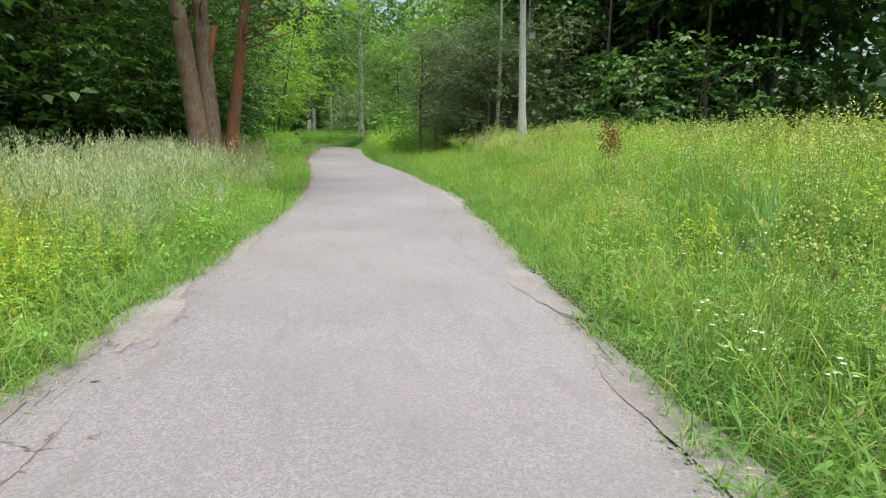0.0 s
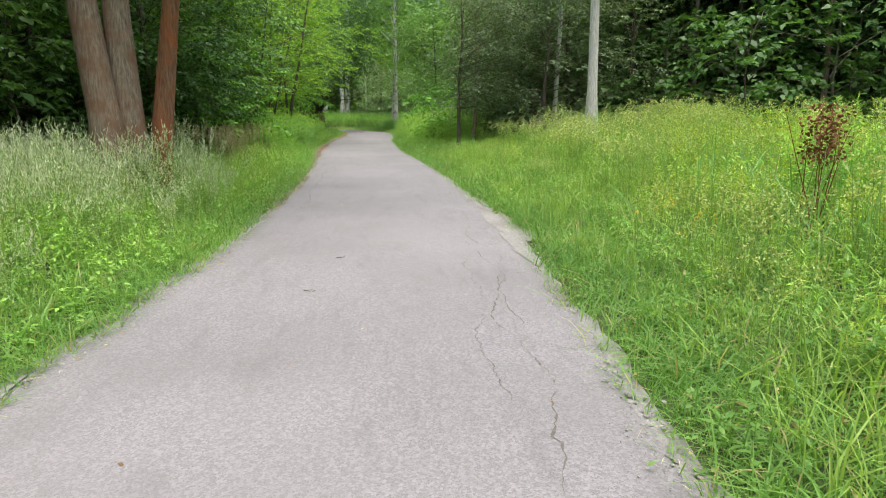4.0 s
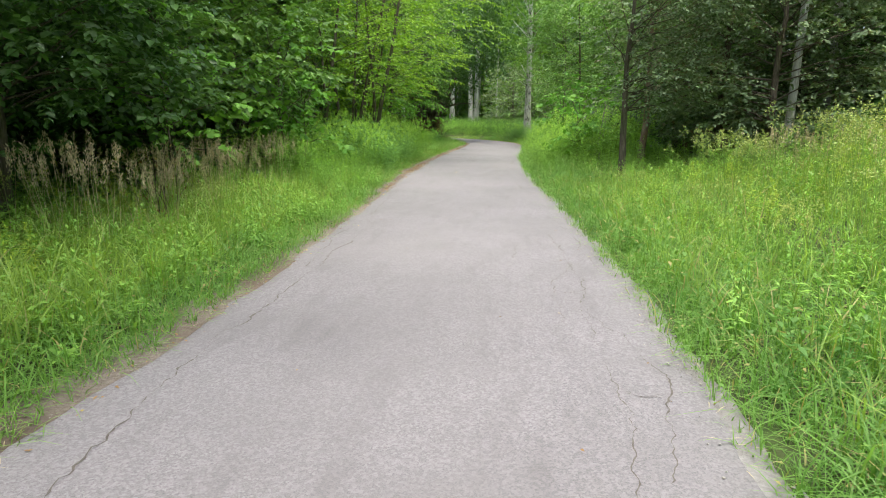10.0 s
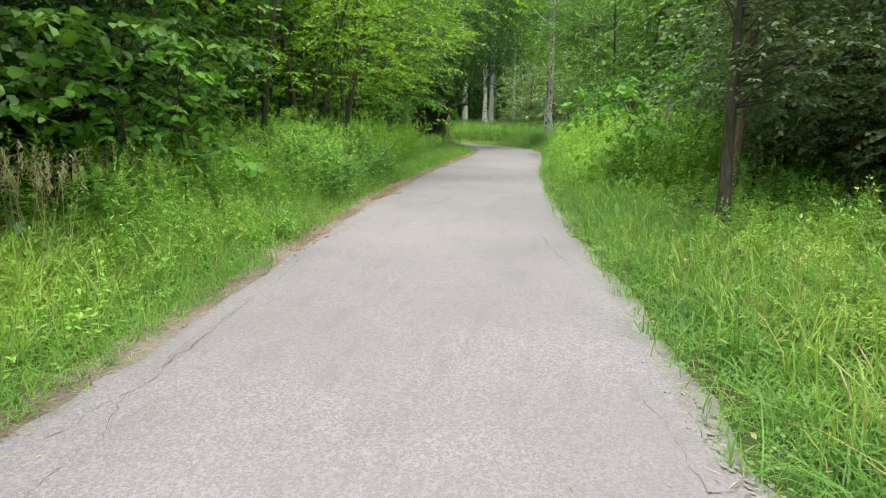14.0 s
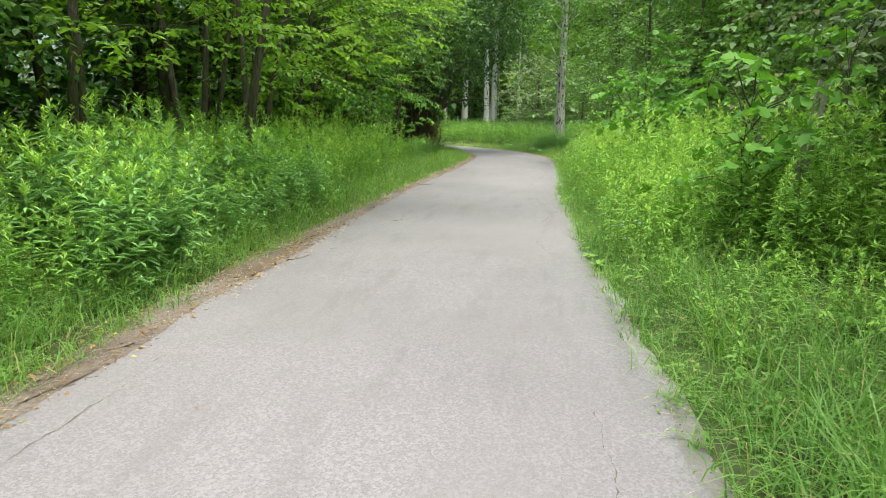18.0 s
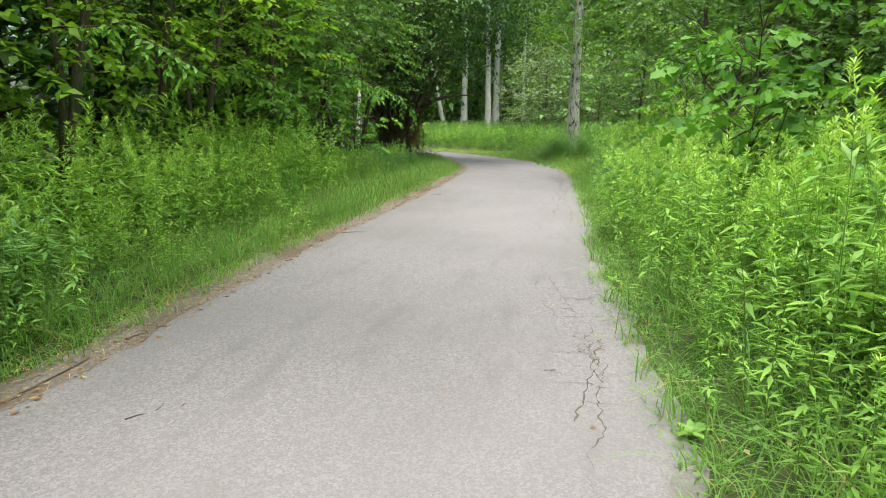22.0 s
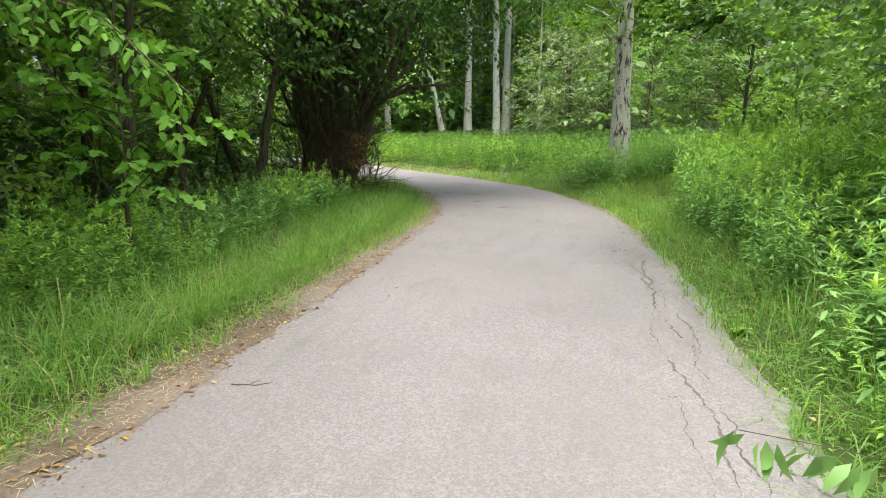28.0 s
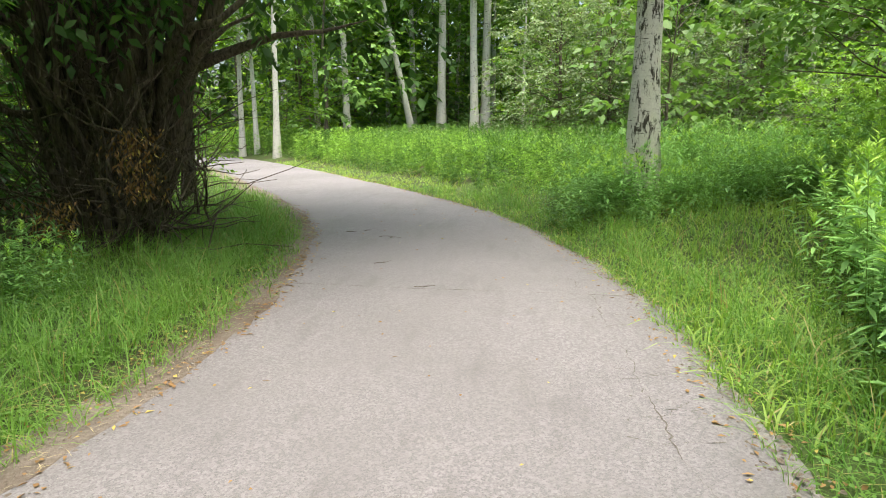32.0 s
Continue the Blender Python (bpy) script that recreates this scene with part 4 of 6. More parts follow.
def tree(name, label, height, girth, crown_from, spread, bark_mat, leaf_mat, size=0.1, count=560, per=8, clusters=26, lean=(0, 0), slim=0.5, droop=0.3,
         shape="leaf", stems=None, wander=1.0, group="", coarse=2.2, side_bias=(0, 0), category="tree", sides=9, flat=0.42, pad=(0.30, 0.48)):
    """A tapering trunk with limbs, and a crown of leafy twigs gathered round the limbs' ends."""
    root = thing(name, label, category, group)
    tops = []
    stems = stems or [((0, 0), (lean[0], lean[1]), girth, height)]
    bt = Build()
    for (fx, fy), (lx, ly), g, h in stems:
        line = crooked((fx, fy, -0.12), (fx + lx, fy + ly, h * 0.93), 9, 0.025 * h ** 0.5 * wander)
        z = np.linspace(0, 1, 9)
        line[:, 2] = -0.12 + z * h * 0.93
        rad = g / 2 * (1 - 0.82 * z) * (1 + 0.45 * np.exp(-z * h / 0.25))
        bt.tube(line, rad, sides, 0.03)
        tops.append((line, g, h))
    part("trunk", bt.mesh("trunk", bark_mat, True), root)
    lb, cr = Build(), Build()
    O, D, S = [], [], []
    for c in range(clusters):
        line, g, h = tops[c % len(tops)]
        f = (c + rng.uniform(0.2, 0.8)) / clusters
        z = crown_from + (h * 1.02 - crown_from) * f ** 1.25
        az = rng.uniform(0, 2 * np.pi)
        shape_r = np.sin(np.clip((z - crown_from) / (h * 1.12 - crown_from), 0, 1) * np.pi * 0.78 + 0.55) ** 0.8
        r = spread * shape_r * rng.uniform(0.35, 1.0)
        zt = min(z * 0.86, h * 0.9)
        base = np.array([np.interp(zt, line[:, 2], line[:, i]) for i in range(3)])
        end = np.array([base[0] + np.cos(az) * r + side_bias[0], base[1] + np.sin(az) * r + side_bias[1], z + rng.uniform(-0.2, 0.5)])
        limb = crooked(base, end, 5, 0.07)
        lb.tube(limb[[0, 2, 4]], np.linspace(max(0.012, g * 0.13 * (1 - 0.7 * zt / h)), 0.006, 3), 3)
        rc = spread * rng.uniform(*pad)
        n = int(count / clusters * rng.uniform(0.7, 1.3))
        u = rand_unit(n) * (rng.uniform(0, 1, n) ** 0.45)[:, None] * rc * np.array([1.2, 1.2, flat])
        u[:, 2] -= 0.22 * (u[:, 0] ** 2 + u[:, 1] ** 2) / rc
        o = end + u
        O.append(o)
        D.append(unit(u * np.array([1.0, 1.0, 0.5]) / rc + (o - np.array([base[0], base[1], z])) / spread * 0.6 + rng.normal(size=(n, 3)) * 0.3))
        S.append(np.full(n, size) * np.where(o[:, 2] > 7.5, coarse, 1.0))
    O, D, S = np.concatenate(O), np.concatenate(D), np.concatenate(S)
    keep = O[:, 2] > 0.15
    v, q, t = spray_leaves(O[keep], D[keep], per, size * per * 0.42, S[keep], slim, droop, shape)
    cr.add(v, q, t)
    tagged(part("branchwork", lb.mesh("branchwork", bark_mat), root), kind="stuff")
    tagged(part("crown", cr.mesh("crown", leaf_mat), root), kind="stuff")
    return root


def stand(root, x, y, turn=0.0, s=1.0):
    root.matrix_basis = pose(x, y, float(ground_z([(x, y)])[0]), 0, 0, turn) @ Matrix.Scale(s, 4)
    return root


# the trees that can be told apart
stand(tree("twin_trunk_oak", "old tree with two grey-brown trunks joined at the foot", 13, 0.4, 4.2, 3.2, BARK_BROWN, OAK, 0.11, 520, 9, 36, slim=0.62, shape="oval", coarse=1.0,
           wander=0.4, stems=[((0.16, 0.0), (-1.3, 0.2), 0.50, 13), ((0.34, 0.2), (-0.85, 0.9), 0.50, 12)], side_bias=(0.3, 0.0), sides=12), -3.22, 15.68)
stand(tree("rusty_trunk_tree", "tree with a rust-red leaning trunk and hanging green crown", 9.5, 0.35, 3.7, 2.5, BARK_RED, OAK, 0.11, 420, 9, 34, slim=0.62, shape="oval", coarse=1.0,
           lean=(1.0, 0.25), wander=0.4, side_bias=(0.7, 0.0), sides=12), -2.66, 16.0)
stand(tree("pale_birch", "slim birch with a smooth pale grey-white trunk", 17, 0.335, 6.5, 2.6, BARK_PALE, BIRCHLEAF, 0.1, 320, 8, 20, lean=(-0.25, 0.0), wander=0.2, sides=12), 7.15, 25.0)
thin = tree("thin_grey_tree", "thin grey trunk at the edge of the dark wood", 15, 0.2, 5.2, 2.2, BARK_PALE, MIDLEAF, 0.14, 260, 8, 18, wander=0.4)
stand(thin, 7.35, 30.1)
for x, y, s, a in ((9.9, 34.2, 1.05, 40), (10.7, 35.9, 1.1, 130), (22.4, 47.3, 1.6, 200), (24.0, 34.7, 1.7, 300), (15.5, 39.0, 1.2, 80)):
    copy_thing(thin, pose(x, y, 0.0, 0, 0, a) @ Matrix.Scale(s, 4))
stand(tree("dark_shrub_tree", "dense shrubby tree with small dull dark leaves", 6.0, 0.17, 1.8, 1.5, BARK, DARKLEAF, 0.09, 1100, 9, 60, slim=0.6, coarse=1.0, side_bias=(0.75, 0.3)), 3.62, 29.1)
dark_shrub = tree("dark_shrub_tree", "dense dark grey-green shrubby tree down to the ground", 6.2, 0.28, 0.7, 2.4, BARK_DARK, DARKLEAF, 0.125, 1100, 9, 60, slim=0.62, coarse=1.0, side_bias=(0.2, 0.4))
stand(dark_shrub, 6.6, 32.4)
for x, y, s, a in ((8.6, 33.0, 1.05, 160), (6.8, 36.5, 1.15, 250), (10.8, 31.5, 1.1, 20), (6.9, 29.8, 0.85, 300)):
    copy_thing(dark_shrub, pose(x, y, 0.0, 0, 0, a) @ Matrix.Scale(s, 4))
stand(tree("dark_shrub_tree", "dark shrubby tree with a bare brown trunk below", 6.2, 0.2, 2.4, 1.6, BARK_BROWN, DARKLEAF, 0.1, 540, 9, 46, slim=0.6, coarse=1.0, side_bias=(0.9, 0.2)), 4.6, 32.2)
# x, y, size, turn
BIRCH_SPOTS = [(-6.19, 90.15, 1.45, 130), (-3.96, 89.5, 0.95, 176), (-3.5, 90.58, 1.05, 274), (-15.79, 82.46, 0.55, 284), (-14.98, 82.6, 0.5, 106), (-12.72, 79.93, 0.6, 344),
               (-11.35, 87.26, 0.79, 104), (-8.22, 91.84, 0.77, 175), (-13.77, 88.88, 0.65, 114), (-10.42, 93.5, 0.61, 220), (-12.75, 97.16, 0.66, 356), (-1.01, 88.98, 0.44, 30),
               (3.65, 83.68, 0.4, 0), (6.79, 80.14, 0.42, 225), (8.52, 84.49, 0.52, 75), (9.34, 76.51, 0.46, 195), (9.6, 74.53, 0.48, 150), (11.95, 77.96, 0.48, 154),
               (13.56, 81.27, 0.53, 245), (12.47, 76.02, 0.44, 235), (3.16, 95.76, 0.51, 80), (-6.37, 98.23, 0.66, 305), (-3.39, 95.68, 0.72, 26), (8.2, 78.35, 0.36, 30)]
stand(tree("old_birch", "stout old birch with white bark deeply cracked in black", 18, 0.46, 3.7, 1.7, BIRCH_OLD, BIRCHLEAF, 0.11, 1300, 8, 70, wander=0.25, sides=16, coarse=1.5), 2.02, 60.2)
slim_birch = tree("slim_birch", "slender white birch in the bright wood past the bend", 20, 0.40, 7.0, 2.6, BIRCH, BIRCHLEAF, 0.16, 260, 7, 22, lean=(0.3, 0.2), wander=0.35, sides=10)
stand(slim_birch, *BIRCH_SPOTS[0][:2], 0, 1.45)
for x, y, s, a in BIRCH_SPOTS[1:]:
    copy_thing(slim_birch, pose(x, y, 0.0, 0, 0, a) @ Matrix.Scale(s, 4))
for x, y, tip, s in ((-7.4, 88.6, -13.0, 0.75), (-17.6, 79.0, 9.0, 0.7)):
    copy_thing(slim_birch, pose(x, y, 0.0, 0, tip, 20) @ Matrix.Scale(s, 4))
# leaning thin trunks behind the deep green stand
lean_tree = tree("leaning_thin_tree", "thin dark tree leaning beside the lane with fresh yellow-green leaves", 9, 0.15, 2.5, 2.4, BARK, LIME, 0.12, 540, 9, 30, stems=[((0, 0), (2.0, -0.4), 0.16, 9), ((0.06, 0.05), (-0.7, 0.3), 0.12, 8.5)], slim=0.58, coarse=1.3, side_bias=(0.4, 0.0))
stand(lean_tree, -3.55, 36.25)
stand(tree("forked_thin_tree", "thin dark tree with three stems spreading from one foot", 8.5, 0.13, 3.2, 2.0, BARK, LIME, 0.12, 380, 9, 26, slim=0.58, coarse=1.2,
           stems=[((0, 0), (-1.5, 0.2), 0.13, 8.5), ((0.06, 0), (0.5, 0.0), 0.12, 8), ((0.1, 0.08), (1.9, -0.3), 0.10, 7.5)]), -4.5, 36.6)
for x, y, s, a in ((-4.6, 34.0, 0.9, -20), (-5.2, 42.6, 0.9, -10), (-5.2, 40.5, 1.0, 20), (-5.6, 44.5, 1.0, 80)):
    copy_thing(lean_tree, pose(x, y, 0.0, 0, 0, a) @ Matrix.Scale(s, 4))

stand(tree("lawn_edge_tree", "leafy tree at the far side of the small lawn", 8.0, 0.09, 1.7, 1.6, BARK, MIDLEAF, 0.11, 760, 9, 60, slim=0.6, coarse=1.1, side_bias=(-0.4, 0.0)), 4.1, 57.0)


for x, y, s, a in ((0.9, 74.2, 0.95, 70), (2.6, 73.4, 0.85, 200), (4.4, 72.4, 0.7, 310), (6.9, 71.0, 0.8, 120)):
    copy_thing(dark_shrub, pose(x, y, 0.0, 0, 0, a) @ Matrix.Scale(s, 4))

# trees whose boughs reach over the lane and close the view at its end
arching = tree("arching_tree", "leafy tree at the lane's edge with boughs arching over the asphalt", 9.5, 0.2, 3.2, 2.5, BARK, MIDLEAF, 0.14, 620, 9, 34, lean=(0.5, 0.0), slim=0.6, coarse=1.25, side_bias=(0.4, 0.0))
stand(arching, -5.0, 46.5)
for x, y, s, a in ((-5.2, 50.5, 0.9, 15), (-5.6, 59.8, 1.15, 10), (4.7, 49.4, 0.85, 178), (8.4, 58.5, 1.0, 150)):
    copy_thing(arching, pose(x, y, 0.0, 0, 0, a) @ Matrix.Scale(s, 4))


# big-leaved saplings near the lane
maple = tree("maple_sapling", "young maple with broad lobed light green leaves", 3.0, 0.05, 0.8, 0.95, BARK, MAPLE, 0.115, 95, 6, 22, shape="lobed", coarse=1.0, droop=0.5)
stand(maple, -3.6, 27.9)
for x, y, s, a in ((4.4, 34.9, 0.85, 100), (3.7, 43.4, 0.8, 200), (3.1, 40.7, 0.95, 10), (-3.9, 24.0, 1.0, 300), (-4.6, 30.6, 1.05, 130), (-4.3, 45.5, 1.0, 20), (3.6, 46.6, 0.9, 160),
                   (-3.6, 48.3, 0.95, 250), (3.6, 38.0, 0.75, 77)):
    copy_thing(maple, pose(x, y, 0.0, 0, 0, a) @ Matrix.Scale(s, 4))


shoot = tree("maple_shoot", "low young maple with large pale-backed lobed leaves", 1.95, 0.03, 0.6, 0.6, BARK, MAPLE, 0.15, 44, 4, 16, shape="lobed", coarse=1.0, droop=0.45)
stand(shoot, 3.1, 33.75)
for x, y, s, a in ((3.3, 34.3, 0.9, 130), (3.0, 40.9, 1.15, 60), (-3.5, 28.9, 1.1, 200), (-4.0, 27.2, 1.2, 20)):
    copy_thing(shoot, pose(x, y, 0.0, 0, 0, a) @ Matrix.Scale(s, 4))


# a leaning stake of two weathered slats beside the young maple
root = thing("wooden_stake", "leaning weathered grey wooden stake of two slats", "stake")
for k, off in enumerate((-0.045, 0.045)):
    bm = bmesh.new()
    bmesh.ops.create_cube(bm, size=1.0, matrix=pose(off, 0.012 * k, 0.9, 0, 0, 6) @ Matrix.Diagonal((0.045, 0.022, 1.95 - 0.06 * k, 1)))
    bmesh.ops.bevel(bm, geom=bm.edges[:], offset=0.004, segments=1)
    me = bpy.data.meshes.new("slat")
    bm.to_mesh(me)
    bm.free()
    me.materials.append(WOOD)
    part("slat", me, root)
root.matrix_basis = pose(3.65, 34.2, 0.0, 0, 8, 10)


# dense dark trees between the oak and the leafy stand
stand(tree("shade_tree", "dense dark green tree with drooping boughs down to the grass", 7.5, 0.2, 1.5, 2.2, BARK, OAK, 0.105, 1500, 9, 60, slim=0.66, shape="oval", coarse=1.2, side_bias=(0.5, 0.0)), -4.4, 21.2)
hornbeam = tree("hornbeam", "dense dark green tree with leafy branches down to the grass", 8.0, 0.16, 1.3, 2.3, BARK, MIDLEAF, 0.14, 820, 8, 46, slim=0.66, shape="oval", coarse=1.2, side_bias=(0.3, 0.0))
stand(hornbeam, -6.4, 23.2)
for x, y, s, a in ((-5.0, 26.0, 0.95, 10), (-5.4, 29.8, 1.0, -15), (-6.8, 17.6, 1.0, 20)):
    copy_thing(hornbeam, pose(x, y, 0.0, 0, 0, a) @ Matrix.Scale(s, 4))


# ---------------------------------------------------------------- the wood
woods = [tree("woodland_tree", "leafy woodland tree beside the lane, branched low", 8.8, 0.2, 0.7, 2.8, BARK, MIDLEAF, 0.165, 440, 9, 34, slim=0.62, coarse=1.5),
         tree("woodland_tree", "dark leafy woodland tree with a bare lower trunk", 8.4, 0.2, 2.6, 2.7, BARK, MIDLEAF, 0.155, 340, 9, 34, slim=0.66, coarse=1.5, shape="oval"),
         tree("woodland_tree", "woodland tree with fresh light green leaves", 8.6, 0.18, 0.9, 2.7, BARK, LIME, 0.15, 440, 9, 34, slim=0.62, coarse=1.5)]
bush = [tree("hazel_bush", "leafy green bush at the wood's edge", 3.2, 0.07, 0.25, 1.6, BARK, MIDLEAF, 0.12, 260, 8, 26, slim=0.6, coarse=1.0, category="bush"),
        tree("hazel_bush", "dark leafy bush at the wood's edge", 3.0, 0.07, 0.2, 1.6, BARK, OAK, 0.12, 260, 8, 26, slim=0.6, coarse=1.0, category="bush"),
        tree("hazel_bush", "light green leafy bush at the wood's edge", 2.8, 0.06, 0.2, 1.5, BARK, LIME, 0.105, 310, 8, 26, slim=0.6, coarse=1.0, category="bush")]


back = [tree("woodland_tree", "dark woodland tree further back in the wood", 9.5, 0.2, 0.4, 3.0, BARK, OAK, 0.27, 190, 7, 30, slim=0.62, coarse=1.2),
        tree("woodland_tree", "green woodland tree further back in the wood", 9.0, 0.2, 0.5, 3.0, BARK, MIDLEAF, 0.27, 190, 7, 30, slim=0.62, coarse=1.2),
        tree("woodland_tree", "fresh yellow-green tree in the bright wood past the bend", 9.0, 0.2, 0.8, 3.0, BARK, LIME, 0.25, 200, 7, 30, slim=0.62, coarse=1.1)]


far_dark = tree("hazel_bush", "dark bush at the edge of the far wood", 3.2, 0.07, 0.2, 1.6, BARK, OAK, 0.18, 120, 7, 20, slim=0.6, coarse=1.0, category="bush")
far_bush = [tree("hazel_bush", "leafy bush in the wood past the bend", 3.2, 0.07, 0.2, 1.6, BARK, MIDLEAF, 0.18, 110, 7, 20, slim=0.6, coarse=1.0, category="bush"),
            tree("hazel_bush", "fresh green bush in the wood past the bend", 3.0, 0.07, 0.2, 1.6, BARK, LIME, 0.17, 110, 7, 20, slim=0.6, coarse=1.0, category="bush")]


def scatter(n, x0, x1, y0, y1, clear, gap, avoid=()):
    got = []
    tries = 0
    while len(got) < n and tries < n * 40:
        tries += 1
        p = (float(rng.uniform(x0, x1)), float(rng.uniform(y0, y1)))
        s = off_lane([p])[0][0]
        if abs(s) < clear or any((p[0] - q[0]) ** 2 + (p[1] - q[1]) ** 2 < gap * gap for q in got):
            continue
        if any((p[0] - ax) ** 2 + (p[1] - ay) ** 2 < ar * ar for ax, ay, ar in avoid):
            continue
        got.append(p)
    return got


def no_glade(spots):
    """Leaves two open glades in the wood past the bend, before the white birches."""
    def clear(p):
        k = (p[0] - 0.5) / (p[1] - 46.0)
        return not (-0.25 < k < -0.015 and p[1] < 92) and not (-0.50 < k < -0.36 and p[1] < 85)
    return [p for p in spots if clear(p)]


keep_off = [(7.15, 25, 3.5), (-3.2, 15.7, 4.0), (-4.2, 56, 3.0), (2, 60, 2.2), (5, 57, 3.0)]
left = scatter(14, -8.2, -6.2, 18, 54, 6.0, 2.3, keep_off) + scatter(10, -13, -8.5, -6, 17, 7.5, 2.8) + scatter(12, -12, -7.8, 18, 58, 7.5, 2.8)
right = scatter(9, 6.2, 8.2, 37, 54, 5.8, 2.0, keep_off) + scatter(8, 8.2, 14, 36, 56, 8, 2.6) + scatter(16, 12, 24, 29, 42, 10, 2.4, [(7.15, 25, 6)])
end = no_glade(scatter(34, -14, 16, 74, 98, 6.0, 2.6, keep_off)) + scatter(10, -24, -7, 58, 80, 4.6, 2.8, keep_off)
set_out([woods[1]], left[:14], (0.9, 1.15), 2)
set_out([back[0]], left[14:] + right[17:33], (0.95, 1.25), 2)
set_out([back[1]], right[9:17] + end[::4], (0.95, 1.3), 2)
set_out([back[2]], end[2::4] + [(-9.6, 92.5), (-15.5, 90.5), (-20.5, 97.0), (-6.8, 96.5), (-24.0, 99.0), (-3.0, 99.5), (0.5, 94.5), (-18.0, 96.0), (-12.0, 99.0), (2.5, 99.0)], (0.95, 1.3), 2)
set_out([woods[0]], right[:9] + end[1::4], (0.95, 1.2), 2)
set_out([woods[2]], end[3::4] + [(-6.2, 40.5), (-6.3, 47.5)], (0.85, 1.1), 2)
edge_left = scatter(26, -7.3, -5.4, 17.5, 33, 5.2, 0.9, [(-3.2, 15.7, 2.0)]) + scatter(14, -10, -6.5, -2, 16, 6.5, 1.6)
edge_right = scatter(16, 6.0, 7.2, 36, 53, 5.6, 1.1) + scatter(12, 11, 20, 24, 33, 9, 1.8, keep_off)
edge_end = no_glade(scatter(30, 1.5, 16, 66, 84, 5.2, 1.8, keep_off) + scatter(34, -16, 12, 84, 99, 6.0, 1.8, keep_off)) + scatter(10, -16, -6.5, 58, 72, 4.0, 1.6, [(-4, 56, 2.5)])
set_out([bush[1]], [(-7.4, 56.6), (-6.9, 51.6), (-7.7, 59.4), (-9.8, 51.0)] + edge_left[:26:2] + edge_left[3:26:4] + edge_left[1:26:4], (0.85, 1.25), 3)
set_out([bush[0]], edge_right[:16] + edge_end[::5], (0.85, 1.2), 3)
set_out([bush[2]], [(-9.4, 55.4), (-10.6, 58.0), (-11.8, 54.0), (-9.8, 61.0), (-12.6, 59.0)] + edge_end[1::5], (0.8, 1.15), 3)
set_out([far_dark], edge_left[26:] + edge_right[16:], (0.9, 1.3), 3)
set_out(far_bush, edge_end[2::5] + edge_end[3::5] + edge_end[4::5] + no_glade(scatter(26, -26, 16, 80, 99, 6.0, 2.2, keep_off)), (0.9, 1.3), 3)

# tall trees added so that crowns mostly above the view shade the wood
tall = [tree("tall_woodland_tree", "added tall tree, its dense crown mostly above the view to shade the wood", 15.5, 0.3, 7.6, 3.4, BARK, OAK, 0.48, 330, 4, 40, slim=0.68, coarse=1.15, wander=0.6),
        tree("tall_woodland_tree", "added tall grey-brown tree, its closed crown mostly above the view to shade the wood", 14.5, 0.26, 7.2, 3.2, BARK_BROWN, MIDLEAF, 0.46, 330, 4, 40, slim=0.68, coarse=1.15, wander=0.5)]
set_out(tall, scatter(19, -19, -9.5, 15, 49, 9.0, 2.6, [(-3.2, 15.7, 4.0)]) + scatter(4, -9.8, -8.2, 34, 49, 8.0, 2.6) + scatter(42, -24, -8.5, -6, 19, 8.0, 2.1, [(-3.2, 15.7, 5.5)]) + scatter(16, 10.5, 19, 36, 57, 9.5, 2.7) + scatter(13, 15, 27, 28, 42, 13, 3.0) + no_glade(scatter(8, -20, 14, 76, 98, 7.0, 3.4)), (0.9, 1.15), 2)
# backdrop ring of big dark leaves, standing for the woods' shaded inside
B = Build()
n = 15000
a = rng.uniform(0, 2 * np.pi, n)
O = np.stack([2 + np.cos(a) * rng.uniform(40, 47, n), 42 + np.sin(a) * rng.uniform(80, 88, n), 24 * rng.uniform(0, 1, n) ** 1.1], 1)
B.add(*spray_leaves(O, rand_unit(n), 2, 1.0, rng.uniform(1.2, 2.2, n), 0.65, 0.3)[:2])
tagged(new("far_woods", B.mesh("far_woods", OAK)), "backdrop of big dark leaves standing for the far wood's shaded inside", "woods", kind="stuff")
# more green behind the bend
B = Build()
n = 5200
O = np.stack([rng.uniform(-34, 14, n), rng.uniform(99, 110, n), 0.2 + 17 * rng.uniform(0, 1, n)], 1)
O = O[np.abs(off_lane(O[:, :2])[0]) > 5.5]
B.add(*spray_leaves(O, rand_unit(len(O)), 3, 0.7, rng.uniform(0.3, 0.6, len(O)), 0.62, 0.3)[:2])
tagged(new("far_woods", B.mesh("far_woods", MIDLEAF)), "green young wood behind the bend", "woods", kind="stuff")

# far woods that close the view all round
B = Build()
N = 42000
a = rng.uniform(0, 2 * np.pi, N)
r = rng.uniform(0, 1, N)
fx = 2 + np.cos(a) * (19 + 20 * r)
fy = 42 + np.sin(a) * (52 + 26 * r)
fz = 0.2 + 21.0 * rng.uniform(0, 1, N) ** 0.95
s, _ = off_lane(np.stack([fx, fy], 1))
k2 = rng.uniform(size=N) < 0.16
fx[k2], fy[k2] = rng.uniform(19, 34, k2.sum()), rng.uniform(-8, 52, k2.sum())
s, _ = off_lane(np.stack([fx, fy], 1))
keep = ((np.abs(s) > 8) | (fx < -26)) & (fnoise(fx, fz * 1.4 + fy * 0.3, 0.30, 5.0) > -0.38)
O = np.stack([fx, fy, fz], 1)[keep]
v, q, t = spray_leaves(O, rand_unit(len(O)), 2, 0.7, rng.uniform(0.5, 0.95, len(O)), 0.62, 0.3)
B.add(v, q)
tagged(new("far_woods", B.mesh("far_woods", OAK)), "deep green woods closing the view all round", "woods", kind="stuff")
B = Build()
